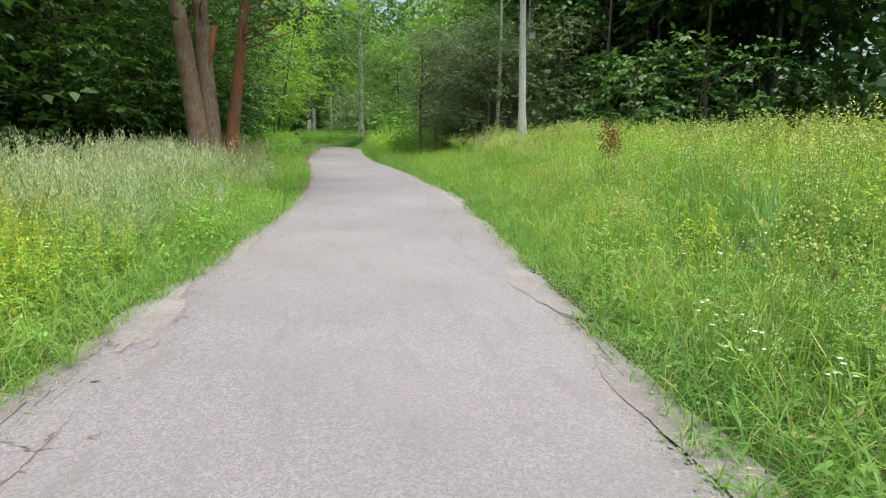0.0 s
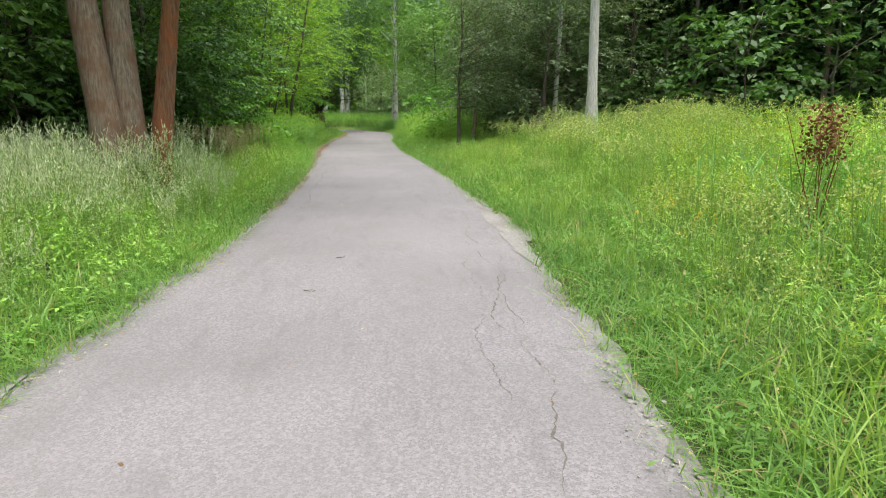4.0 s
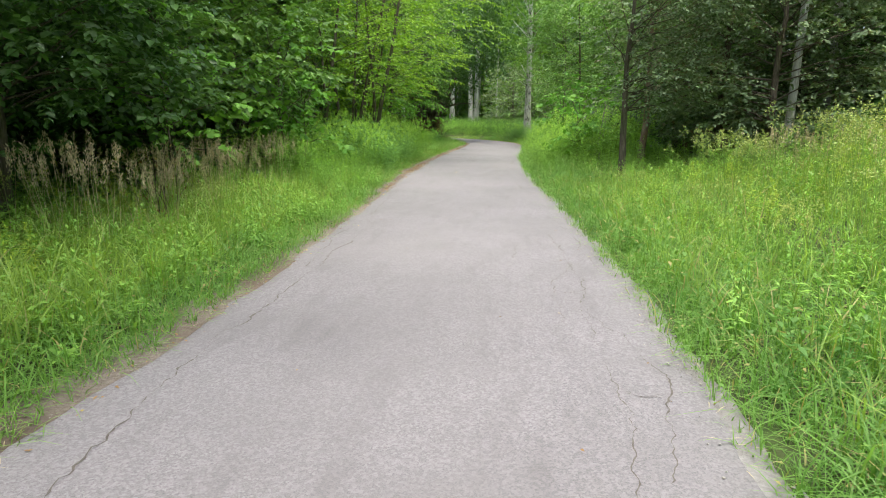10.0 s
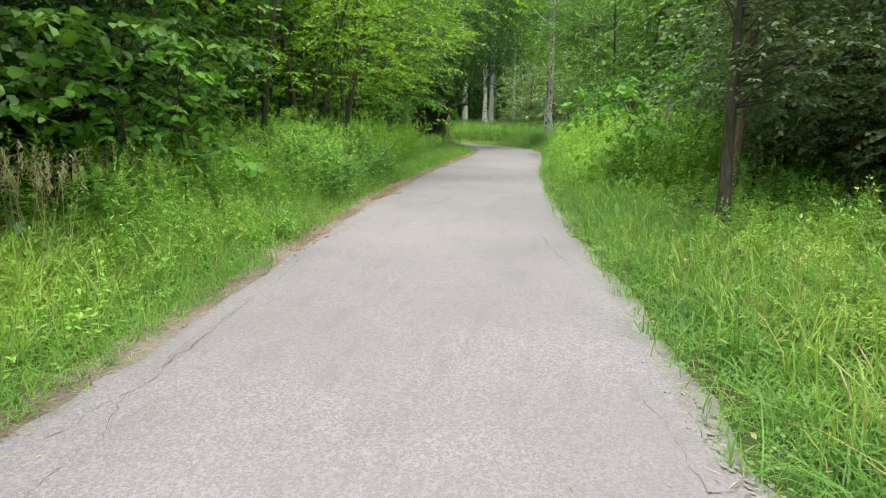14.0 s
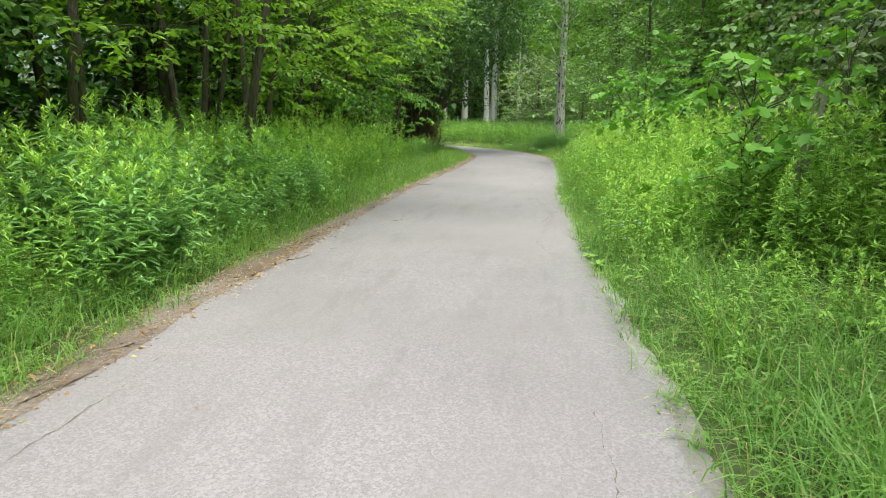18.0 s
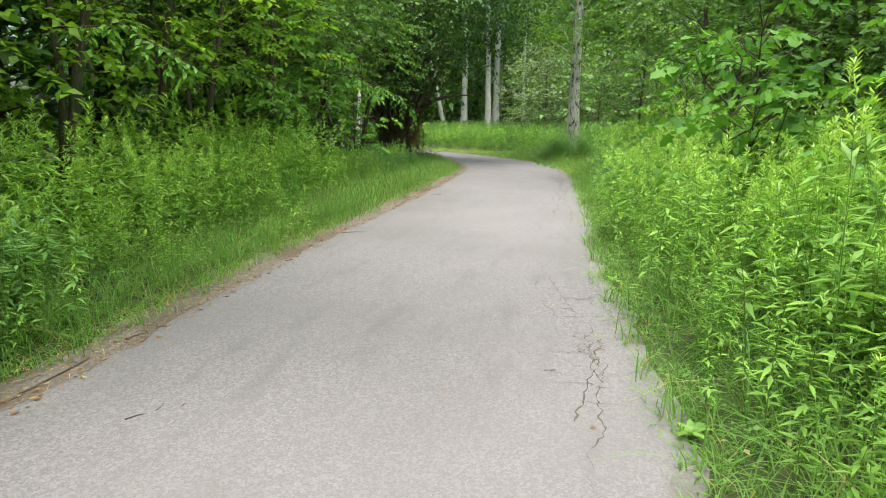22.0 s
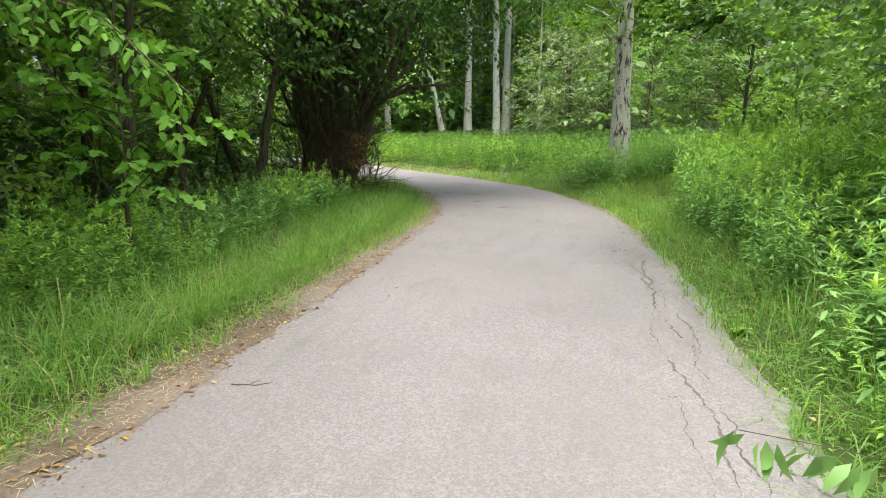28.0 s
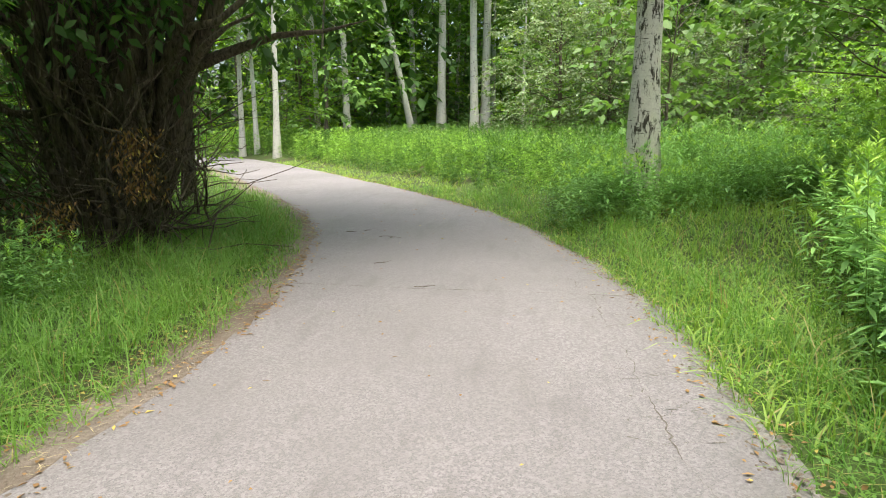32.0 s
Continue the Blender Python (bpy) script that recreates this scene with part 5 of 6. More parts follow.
for _ in range(80):
    a, r = rng.uniform(0, 2 * np.pi), rng.uniform(0, 1)
    p = np.array([2 + np.cos(a) * (19 + 22 * r), 42 + np.sin(a) * (60 + 24 * r)])
    if abs(off_lane([p])[0][0]) < 7:
        continue
    B.tube(crooked((*p, -0.1), (p[0] + rng.normal() * 0.6, p[1] + rng.normal() * 0.6, 14), 6, 0.1), np.linspace(rng.uniform(0.08, 0.16), 0.05, 6), 6)
tagged(new("far_trunks", B.mesh("far_trunks", BARK)), "grey-brown trunks deep in the far woods", "tree trunks", kind="stuff")


# ---------------------------------------------------------------- the old willow clump in the bend
def willow():
    root = thing("willow_clump", "old dark many-stemmed willow clump leaning over the lane", "tree")
    for k in range(34):
        thick = k < 9
        az = rng.uniform(0, 2 * np.pi)
        r0 = rng.uniform(0.1, 1.0) ** 0.6
        f = np.array([np.cos(az) * 0.62 * r0 - 0.1, np.sin(az) * 0.45 * r0, -0.12])
        h = rng.uniform(4.0, 7.0)
        out = np.array([np.cos(az) * rng.uniform(0.2, 1.0) + (0.5 if k % 3 == 0 else -0.35), np.sin(az) * rng.uniform(0.2, 1.0), 0])
        u = np.linspace(0, 1, 12)[:, None]
        line = f + out * u ** 1.7 * 1.3 + np.array([0, 0, h]) * u
        line[1:, :2] += np.cumsum(rng.normal(size=(11, 2)) * (0.075 if thick else 0.11), 0)
        g = rng.uniform(0.13, 0.23) if thick else rng.uniform(0.03, 0.075)
        b = Build().tube(line, g * (1 - 0.68 * u[:, 0]) * (1 + 0.5 * np.exp(-u[:, 0] * h / 0.3)), 9 if thick else 6, 0.09)
        for _ in range(3):
            j = int(rng.integers(3, 9))
            e = line[j] + np.array([rng.normal() * 0.7 + 0.2, rng.normal() * 0.6, rng.uniform(0.3, 1.3)])
            part("side_shoot", Build().tube(crooked(line[j], e, 6, 0.09), np.linspace(g * 0.45, 0.006, 6), 5, 0.06).mesh("side_shoot", BARK_DARK, True), root)
        part("stem", b.mesh("stem", BARK_DARK, True), root)
    rest = Build()
    for _ in range(760):
        p = np.array([rng.normal() * 0.5 - 0.05, rng.normal() * 0.45 - 0.15, abs(rng.normal()) * 1.2])
        d = unit(np.array([rng.normal() * 0.7, rng.normal() * 0.6, rng.uniform(0.0, 1.4)]))
        rest.tube(crooked(p, p + d * rng.uniform(0.4, 1.6), 5, 0.09), np.linspace(rng.uniform(0.005, 0.016), 0.003, 5), 4)
    tagged(part("brushwood", rest.mesh("brushwood", BARK_DARK), root, "tangle of thin dead shoots"), kind="stuff")
    O, D = [], []
    for c in range(64):
        az, r = rng.uniform(0, 2 * np.pi), rng.uniform(0.4, 3.2)
        e = np.array([np.cos(az) * r + 0.6, np.sin(az) * r - 0.4, rng.uniform(2.9, 6.4) + 0.1 * r])
        n = 19
        u = rand_unit(n) * (rng.uniform(0, 1, n) ** 0.5)[:, None] * 0.95
        O.append(e + u)
        D.append(unit(u + np.array([0, 0, -0.2]) + rng.normal(size=(n, 3)) * 0.3))
    for c in range(90):
        e = np.array([rng.uniform(1.2, 4.8), rng.uniform(-2.2, 2.5), rng.uniform(4.4, 10.0)])
        u = rand_unit(19) * (rng.uniform(0, 1, 19) ** 0.5)[:, None] * 0.95
        O.append(e + u)
        D.append(unit(u + np.array([0, 0, -0.2]) + rng.normal(size=(19, 3)) * 0.3))
    v, q, t = spray_leaves(np.concatenate(O), np.concatenate(D), 8, 0.6, 0.15, 0.48, 0.4)
    cr = Build().add(v, q)
    tagged(part("crown", cr.mesh("crown", OAK), root), kind="stuff")
    arch = Build()
    for a, e, g in (((0.3, -0.2, 1.9), (2.5, -0.5, 3.6), 0.07), ((0.2, 0.0, 2.6), (2.3, 0.4, 4.6), 0.06), ((0.4, -0.3, 1.2), (1.3, -0.6, 3.2), 0.05), ((-0.3, 0.0, 2.4), (-2.2, -0.8, 3.9), 0.09), ((0.1, -0.3, 3.0), (1.2, -1.6, 4.2), 0.05)):
        arch.tube(crooked(a, e, 9, 0.13), np.linspace(g, 0.012, 9), 7, 0.06)
    part("bough", arch.mesh("bough", BARK_DARK, True), root)
    return root


stand(willow(), -4.45, 56.5)
for x, y, lx, ly, g, h in ((-5.3, 54.3, 0.9, 0.3, 0.2, 7), (-6.1, 53.2, -0.5, 0.4, 0.17, 7), (-6.2, 55.8, -2.6, 0.6, 0.2, 7), (-7.6, 54.6, 2.8, 0.8, 0.16, 7)):
    stand(tree("dark_thin_tree", "dark crooked tree beside the willow clump", h, g, 2.6, 2.2, BARK_DARK, MIDLEAF, 0.14, 330, 9, 20, lean=(lx, ly), slim=0.55, coarse=1.0), x, y)

# withered leafy branches hanging in the willow
for x, y, z, n, hgt, w in ((-3.62, 55.6, 1.15, 420, 0.62, 0.13), (-4.35, 55.2, 0.6, 220, 0.3, 0.15)):
    root = thing("withered_branch", "withered branch with dry yellow-brown leaves hanging in the willow", "branch")
    b = Build().tube(crooked((0, 0, hgt * 0.55), (0.05, 0.1, -hgt), 5, 0.05), np.linspace(0.012, 0.004, 5), 5)
    part("twig", b.mesh("twig", TWIG), root)
    pos = np.stack([rng.normal(size=n) * w, rng.normal(size=n) * w * 0.7, rng.uniform(-hgt * 0.7, hgt * 0.5, n)], 1)
    v, q = leaves(pos, unit(np.stack([rng.normal(size=n) * 0.5, rng.normal(size=n) * 0.5, -np.ones(n)], 1)), rand_unit(n), rng.uniform(0.035, 0.08, n), 0.022, 0.3)
    tagged(part("foliage", mesh_np("foliage", v, q, None, BROWNLEAF), root, "dry curled brown leaves"), kind="stuff")
    root.matrix_basis = pose(x, y, z)


# ---------------------------------------------------------------- cracks, joints and crumbs of the lane
def crack(name, pts, width, label):
    p = np.array(pts, float)
    u = np.linspace(0, len(p) - 1, (len(p) - 1) * 36)
    line = np.stack([np.interp(u, np.arange(len(p)), p[:, i]) for i in range(2)], 1)
    line += np.cumsum(rng.normal(size=(len(u), 2)) * np.array([0.010, 0.002]), 0)
    t = unit(np.gradient(line, axis=0))
    nrm = np.stack([-t[:, 1], t[:, 0]], 1)
    w = width * 0.55 * rng.uniform(0.3, 1.3, len(u))[:, None]
    w *= np.clip(0.55 + 0.9 * np.sin(u * rng.uniform(1.5, 3.0) + rng.uniform(0, 6)) * np.sin(u * 5.3 + rng.uniform(0, 6)) + 0.3 * rng.normal(size=len(u)), 0.18, 1.2)[:, None]
    w[0] = w[-1] = 0.001
    a, b = line + nrm * w / 2, line - nrm * w / 2
    v = np.concatenate([np.c_[a, np.full(len(u), 0.003)], np.c_[b, np.full(len(u), 0.003)]])
    k = np.arange(len(u) - 1)
    q = np.stack([k, k + 1, k + 1 + len(u), k + len(u)], 1)
    return part(name, mesh_np(name, v, q, None, CRACK), ROAD, label)


ROAD = bpy.data.objects["road"]


def along(y0, y1, off, step=1.1, jit=0.08):
    ys = np.arange(y0, y1, step)
    return lane_point(ys, off + rng.normal(size=len(ys)) * jit)


for y0, y1, off, w in ((8.5, 13.6, 0.98, 0.014), (10.0, 15.5, 1.28, 0.018), (15.0, 19.5, 1.16, 0.012), (17.0, 23.0, 1.30, 0.016), (18.6, 22.0, 0.95, 0.012),
                       (20.5, 24.5, 1.42, 0.016), (21.0, 22.5, 0.7, 0.010), (20.5, 27.5, -1.36, 0.020), (23.0, 26.0, -1.25, 0.012), (26.5, 29.8, 1.28, 0.022), (27.0, 31.0, -1.30, 0.016),
                       (33.5, 37.5, 1.30, 0.014), (36.0, 41.5, 1.28, 0.018), (36.5, 40.5, 1.45, 0.012), (37.5, 40.0, 1.12, 0.010), (42.5, 48.5, 1.28, 0.020), (44.0, 47.5, 1.42, 0.012),
                       (45.0, 47.0, 1.08, 0.010), (50.0, 56.0, 1.36, 0.014), (2.5, 8.0, -1.46, 0.010), (43.0, 49.8, 1.22, 0.034), (47.2, 51.2, 1.34, 0.03), (48.0, 52.0, 1.40, 0.022), (0.5, 6.0, -1.36, 0.018), (-1.0, 4.5, -1.42, 0.02),
                       (16.5, 24.0, -1.22, 0.022), (8.0, 12.5, 1.12, 0.022)):
    crack("crack", along(y0, y1, off), w, "dark weathered crack")
for y, x0, x1 in ((55.15, -1.9, 1.56),):
    crack("crack", [(x, y + rng.normal() * 0.015) for x in np.linspace(x0, x1, 6)], 0.028, "dark joint across the asphalt")
# short side cracks
for _ in range(46):
    y = rng.choice([rng.uniform(9, 24), rng.uniform(36, 48), rng.uniform(50, 56)])
    p0 = lane_point(y, rng.uniform(0.95, 1.35))[0]
    a = rng.uniform(-0.6, 0.6)
    L = rng.uniform(0.2, 0.5)
    crack("crack", [p0, p0 + np.array([np.cos(a), np.sin(a)]) * L * 0.5, p0 + np.array([np.cos(a + 0.4), np.sin(a + 0.4)]) * L], 0.009, "dark weathered crack")


# webs of fine cracks where the edge is breaking up
for y0, y1, o0, o1, n in ((48.0, 51.6, 1.12, 1.42, 30), (36.2, 38.6, 1.2, 1.42, 20), (-0.5, 6.5, -1.44, -1.22, 36), (12.6, 14.6, 1.2, 1.42, 10)):
    for _ in range(n):
        p0 = lane_point(rng.uniform(y0, y1), rng.uniform(o0, o1))[0]
        a = rng.choice([0.15, 1.2, 2.3]) + rng.normal() * 0.3
        L = rng.uniform(0.15, 0.45)
        crack("crack", [p0, p0 + np.array([np.cos(a), np.sin(a)]) * L * 0.5, p0 + np.array([np.cos(a + 0.5), np.sin(a + 0.5)]) * L], 0.012, "fine dark crack")


# bare patches where the edge has broken away: many small crumbling flakes of soil
def patch(y0, y1, off, wide, n, mat, label):
    b = Build()
    for _ in range(n * 7):
        (x, y), = lane_point(rng.uniform(y0, y1), off + rng.normal() * wide)
        k = 6
        a = np.arange(k) * 2 * np.pi / k
        r = rng.uniform(0.004, 0.016) * (1 + rng.normal(size=k) * 0.22)
        z = rng.uniform(0.0, 0.002)
        ring = np.stack([x + r * np.cos(a), y + 1.2 * r * np.sin(a), np.full(k, -0.003)], 1)
        v = np.concatenate([ring, [[x, y, z + 0.003]]])
        i = np.arange(k)
        b.add(v, None, np.stack([i, (i + 1) % k, np.full(k, k)], 1))
    tagged(new("soil_patch", b.mesh("soil_patch", mat)), label, "soil patch", kind="stuff")


for y0, y1, off, wide, n in ((4.3, 6.4, 1.62, 0.10, 70), (1.0, 4.0, 1.55, 0.07, 60), (11.8, 14.6, 1.58, 0.10, 90), (15.0, 16.6, 1.58, 0.08, 40), (18, 24, 1.6, 0.05, 60), (-1, 12, -1.58, 0.06, 130), (6.4, 11.8, 1.6, 0.05, 70)):
    patch(y0, y1, off, wide, n, SAND, "pale sandy crumbs where the asphalt edge has broken")
for y0, y1, off, wide, n in ((27, 36, -1.6, 0.08, 170), (36, 43, -1.62, 0.06, 90), (43, 51, -1.58, 0.10, 200), (51, 62, -1.62, 0.07, 120), (51, 64, 1.64, 0.07, 130), (20, 27, -1.6, 0.05, 80)):
    patch(y0, y1, off, wide, n, HUMUS, "brown trodden soil and litter at the edge")


# bays where the edge has broken away and filled with sand or soil
def bay(x, y, rx, ry, mat, label):
    k = 48
    a = np.arange(k) * 2 * np.pi / k
    ph = rng.uniform(0, 6, 5)
    w = 1 + sum(0.16 / (j + 1) ** 0.5 * np.sin((j + 2) * a + ph[j]) for j in range(5)) + rng.normal(size=k) * 0.06
    rings = [np.stack([x + f * rx * w * np.cos(a), y + f * ry * w * np.sin(a), np.full(k, 0.0025 + 0.005 * (1 - f)) + rng.normal(size=k) * 0.0012], 1) for f in (1.0, 0.86, 0.72, 0.58, 0.44, 0.3, 0.15)]
    v = np.concatenate(rings + [[[x, y, 0.008]]])
    v[:, 2] += np.interp(np.abs(off_lane(v[:, :2])[0]), [1.60, 1.70, 1.84, 2.05], [0.001, -0.008, -0.028, -0.040])
    i = np.arange(k)
    j = (i + 1) % k
    q = np.concatenate([np.stack([i, j, k + j, k + i], 1) + m * k for m in range(6)])
    me = mesh_np("soil_bay", v, q, np.stack([6 * k + i, 6 * k + j, np.full(k, 7 * k)], 1), mat, True)
    tagged(new("soil_bay", me), label, "soil", kind="structure")


for x, y, rx, ry in ((1.74, 5.5, 0.2, 0.8), (1.62, 2.6, 0.15, 1.3), (2.5, 14.1, 0.26, 1.35), (2.32, 12.6, 0.13, 0.7), (2.4, 16.4, 0.12, 0.6), (-1.72, 2.3, 0.15, 1.2), (-1.4, 5.0, 0.12, 1.0), (-1.18, 8.2, 0.1, 1.1), (-2.0, 0.2, 0.15, 0.9)):
    bay(x, y, rx, ry, SAND, "pale sandy bay where the asphalt edge has broken away")
P = np.concatenate([rng.normal(size=(46, 2)) * np.array([0.07, 0.06]) + c for c in ((1.78, 5.1), (1.72, 4.7), (2.42, 13.6), (2.5, 14.5), (2.36, 14.9), (-1.72, 2.2), (-1.6, 3.1))])
blades("verge_grass", P, rng.uniform(0.03, 0.1, len(P)), 0.005, 1.2, GRASS, "small tufts of grass in the sandy bays")
lobes = [(-1.66, 33.2, 0.16, 0.55), (-1.62, 45.6, 0.13, 0.6), (-1.66, 48.9, 0.12, 0.5)]
for y in np.arange(26.6, 52.0, 0.85):
    (x, yy), = lane_point(y + rng.uniform(-0.3, 0.3), -1.60 + rng.uniform(-0.05, 0.06))
    lobes.append((x, yy, rng.uniform(0.05, 0.13), rng.uniform(0.15, 0.5)))
for x, y, rx, ry in lobes:
    bay(x, y, rx, ry, HUMUS, "brown bay of soil and litter where the asphalt edge has broken away")


# crumbs, pebbles and fallen leaves
def pebbles(n, y0, y1, o0, o1, side, s0, s1, name, label):
    P = lane_point(rng.uniform(y0, y1, n), side * rng.uniform(o0, o1, n))
    b = Build()
    for x, y in P:
        r = rng.uniform(s0, s1)
        v = np.array([(1, 0, 0.1), (0.2, 0.9, 0), (-0.9, 0.3, 0.1), (-0.4, -0.9, 0), (0.1, 0.1, 0.75), (0.0, 0.0, -0.4)]) * r * rng.uniform(0.6, 1.2, (6, 3))
        c, s = np.cos(rng.uniform(0, 6)), np.sin(rng.uniform(0, 6))
        v = np.c_[v[:, 0] * c - v[:, 1] * s + x, v[:, 0] * s + v[:, 1] * c + y, v[:, 2] + 0.002]
        b.add(v, None, [(0, 1, 4), (1, 2, 4), (2, 3, 4), (3, 0, 4), (1, 0, 5), (2, 1, 5), (3, 2, 5), (0, 3, 5)])
    tagged(new(name, b.mesh(name, STONE)), label, "pebbles", kind="stuff")


pebbles(700, -1, 30, 1.42, 1.74, 1, 0.003, 0.010, "loose_chippings", "loose grey chippings along the broken edge")
pebbles(400, -1, 30, 1.46, 1.72, -1, 0.003, 0.009, "loose_chippings", "loose grey chippings along the edge")
pebbles(500, 30, 60, 1.35, 1.8, -1, 0.003, 0.010, "loose_chippings", "loose grey chippings in the litter")


def litter(n, y0, y1, o0, o1, side, size, name, label, mat, power=1.0):
    y = rng.uniform(y0, y1, n)
    o = o0 + (o1 - o0) * rng.uniform(0, 1, n) ** power
    P = lane_point(y, side * o)
    pos = np.c_[P, np.full(n, 0.006) - 0.02 * (o > HALF)]
    az = rng.uniform(0, 2 * np.pi, n)
    v, q = leaves(pos, unit(np.stack([np.cos(az), np.sin(az), rng.uniform(-0.02, 0.25, n)], 1)), unit(np.array([0, 0, 1.0]) + rng.normal(size=(n, 3)) * 0.25), size * rng.uniform(0.5, 1.4, n),
                  size * rng.uniform(0.25, 0.6, n), 0.15)
    tagged(new(name, mesh_np(name, v, q, None, mat)), label, "fallen leaves", kind="stuff")


litter(4200, 27, 62, 1.40, 2.05, -1, 0.045, "leaf_litter", "dry brown fallen leaves along the edge", BROWNLEAF)
def straw_bits(n, y0, y1, o0, o1, side):
    P = lane_point(rng.uniform(y0, y1, n), side * rng.uniform(o0, o1, n))
    az = rng.uniform(0, 2 * np.pi, n)
    v, q = leaves(np.c_[P, np.full(n, 0.006)], unit(np.stack([np.cos(az), np.sin(az), rng.uniform(-0.02, 0.1, n)], 1)), np.tile([0, 0, 1.0], (n, 1)), rng.uniform(0.04, 0.13, n), 0.0035)
    tagged(new("straw_bits", mesh_np("straw_bits", v, q, None, STRAW)), "dry straw stalks lying along the lane's edge", "straw", kind="stuff")


straw_bits(1500, 27, 56, 1.5, 2.0, -1)
straw_bits(2400, 42.5, 50.5, 1.5, 2.1, -1)
straw_bits(500, 31.6, 35.2, 1.3, 1.8, -1)
straw_bits(350, 0, 27, 1.5, 1.75, -1)
straw_bits(300, 0, 30, 1.5, 1.75, 1)
for yy, oo in ((33.2, 1.5), (34.0, 1.58), (35.8, 1.62), (29.7, 1.6), (27.8, 1.62), (41.4, 1.62), (45.6, 1.5), (48.9, 1.56), (31.4, 1.6)):
    litter(260, yy - 0.6, yy + 0.6, oo - 0.12, oo + 0.3, -1, 0.022, "leaf_litter", "reddish-brown crumbled litter washed onto the asphalt edge", BROWNLEAF)
litter(900, 31.6, 35.4, 1.28, 1.85, -1, 0.03, "leaf_litter", "reddish-brown needles and crumbled leaves spread on the asphalt edge", BROWNLEAF, 0.6)
litter(900, 52, 70, 1.4, 1.9, 1, 0.045, "leaf_litter", "dry yellow-brown leaves along the bend's outer edge", BROWNLEAF)
litter(350, 8, 28, 1.42, 1.75, -1, 0.035, "leaf_litter", "few dry leaves at the edge", BROWNLEAF)
litter(160, 46, 62, -1.5, 1.5, 1, 0.035, "leaf_litter", "few fallen leaves strewn on the asphalt", BROWNLEAF)
litter(90, 5, 46, -1.5, 1.5, 1, 0.03, "leaf_litter", "few crumbs of leaf on the asphalt", BROWNLEAF)


def stick(x, y, length, turn, r=0.0035, z=0.005):
    b = Build().tube(crooked((-length / 2, 0, 0), (length / 2, 0, 0.012), 6, 0.012), np.linspace(r, r * 0.5, 6), 6)
    b.tube(crooked((0, 0, 0.004), (length * 0.2, length * 0.16, 0.012), 4, 0.006), np.linspace(r * 0.7, r * 0.3, 4), 5)
    ob = tagged(new("stick", b.mesh("stick", TWIG)), "small dry brown stick lying on the asphalt", "stick", "sticks on the lane")
    ob.matrix_basis = pose(x, y, z, 0, 0, turn)


for x, y, L, a in ((-2.02, 58.3, 0.5, 10), (-1.52, 57.8, 0.35, -20), (-1.2, 56.2, 0.2, 30), (-0.92, 35.8, 0.28, 50), (-0.55, 55.2, 0.2, 5), (-1.2, 45.9, 0.22, 10), (0.37, 12.15, 0.1, 40),
                   (0.2, 10.9, 0.1, 0), (-1.9, 55.6, 0.3, 60), (1.2, 50.6, 0.18, 20), (-1.5, 41.0, 0.35, 15), (-1.4, 33.0, 0.3, 60)):
    stick(x, y, L, a)


# ---------------------------------------------------------------- small plants and flowers
def flower_plant(name, label, height, heads, head_mat, petals, size, spread, mat=GOLDEN, leaves_n=14):
    root = thing(name, label, "flower", "wild flowers beside the lane")
    st, lv = Build(), Build()
    for k in range(heads):
        tip = np.array([rng.normal() * spread, rng.normal() * spread, height * rng.uniform(0.75, 1.05)])
        st.tube(crooked((rng.normal() * 0.02, rng.normal() * 0.02, -0.03), tip, 4, 0.02), np.linspace(0.004, 0.002, 4), 4)
        az = np.arange(petals) * 2 * np.pi / petals
        d = unit(np.stack([np.cos(az), np.sin(az), np.full(petals, 0.25)], 1))
        v, q = leaves(np.tile(tip, (petals, 1)), d, np.tile([0, 0, 1.0], (petals, 1)), size, size * 0.5, 0.05)
        part("flower_head", mesh_np("flower_head", v, q, None, head_mat), root)
    n = leaves_n
    pos = np.stack([rng.normal(size=n) * spread * 0.5, rng.normal(size=n) * spread * 0.5, rng.uniform(0.05, 0.8, n) * height], 1)
    lv.add(*long_leaves(pos, unit(np.stack([rng.normal(size=n), rng.normal(size=n), rng.uniform(0, 0.8, n)], 1)), rand_unit(n) + np.array([0, 0, 2.0]), 0.09, 0.016))
    tagged(part("stalk", st.mesh("stalk", STEM), root), kind="stuff")
    tagged(part("leafage", lv.mesh("leafage", mat), root), kind="stuff")
    return root


def flowers(proto, spots):
    for i, (x, y) in enumerate(spots):
        m = pose(x, y, float(ground_z([(x, y)])[0]), 0, 0, rng.uniform(0, 360)) @ Matrix.Scale(rng.uniform(0.85, 1.15), 4)
        if i == 0:
            proto.matrix_basis = m
        else:
            copy_thing(proto, m)


flowers(flower_plant("chicory", "blue chicory flower on a thin branching stalk", 0.70, 4, BLUE, 12, 0.02, 0.11),
        [(1.85, 33.3), (1.78, 33.9), (1.95, 34.4), (-2.4, 38.4), (-2.2, 41.8), (-2.45, 41.6), (-2.05, 43.2), (-2.3, 36.4), (1.9, 32.6), (-2.25, 40.6)])
flowers(flower_plant("white_wildflower", "small white wild flower in the grass", 0.42, 6, WHITE, 8, 0.018, 0.10),
        [(2.05, 2.9), (2.25, 3.5), (2.3, 2.5), (-2.3, 5.6), (-2.6, 6.5), (-2.5, 7.3), (2.9, 4.6), (4.2, 57.0), (3.4, 56.6)])


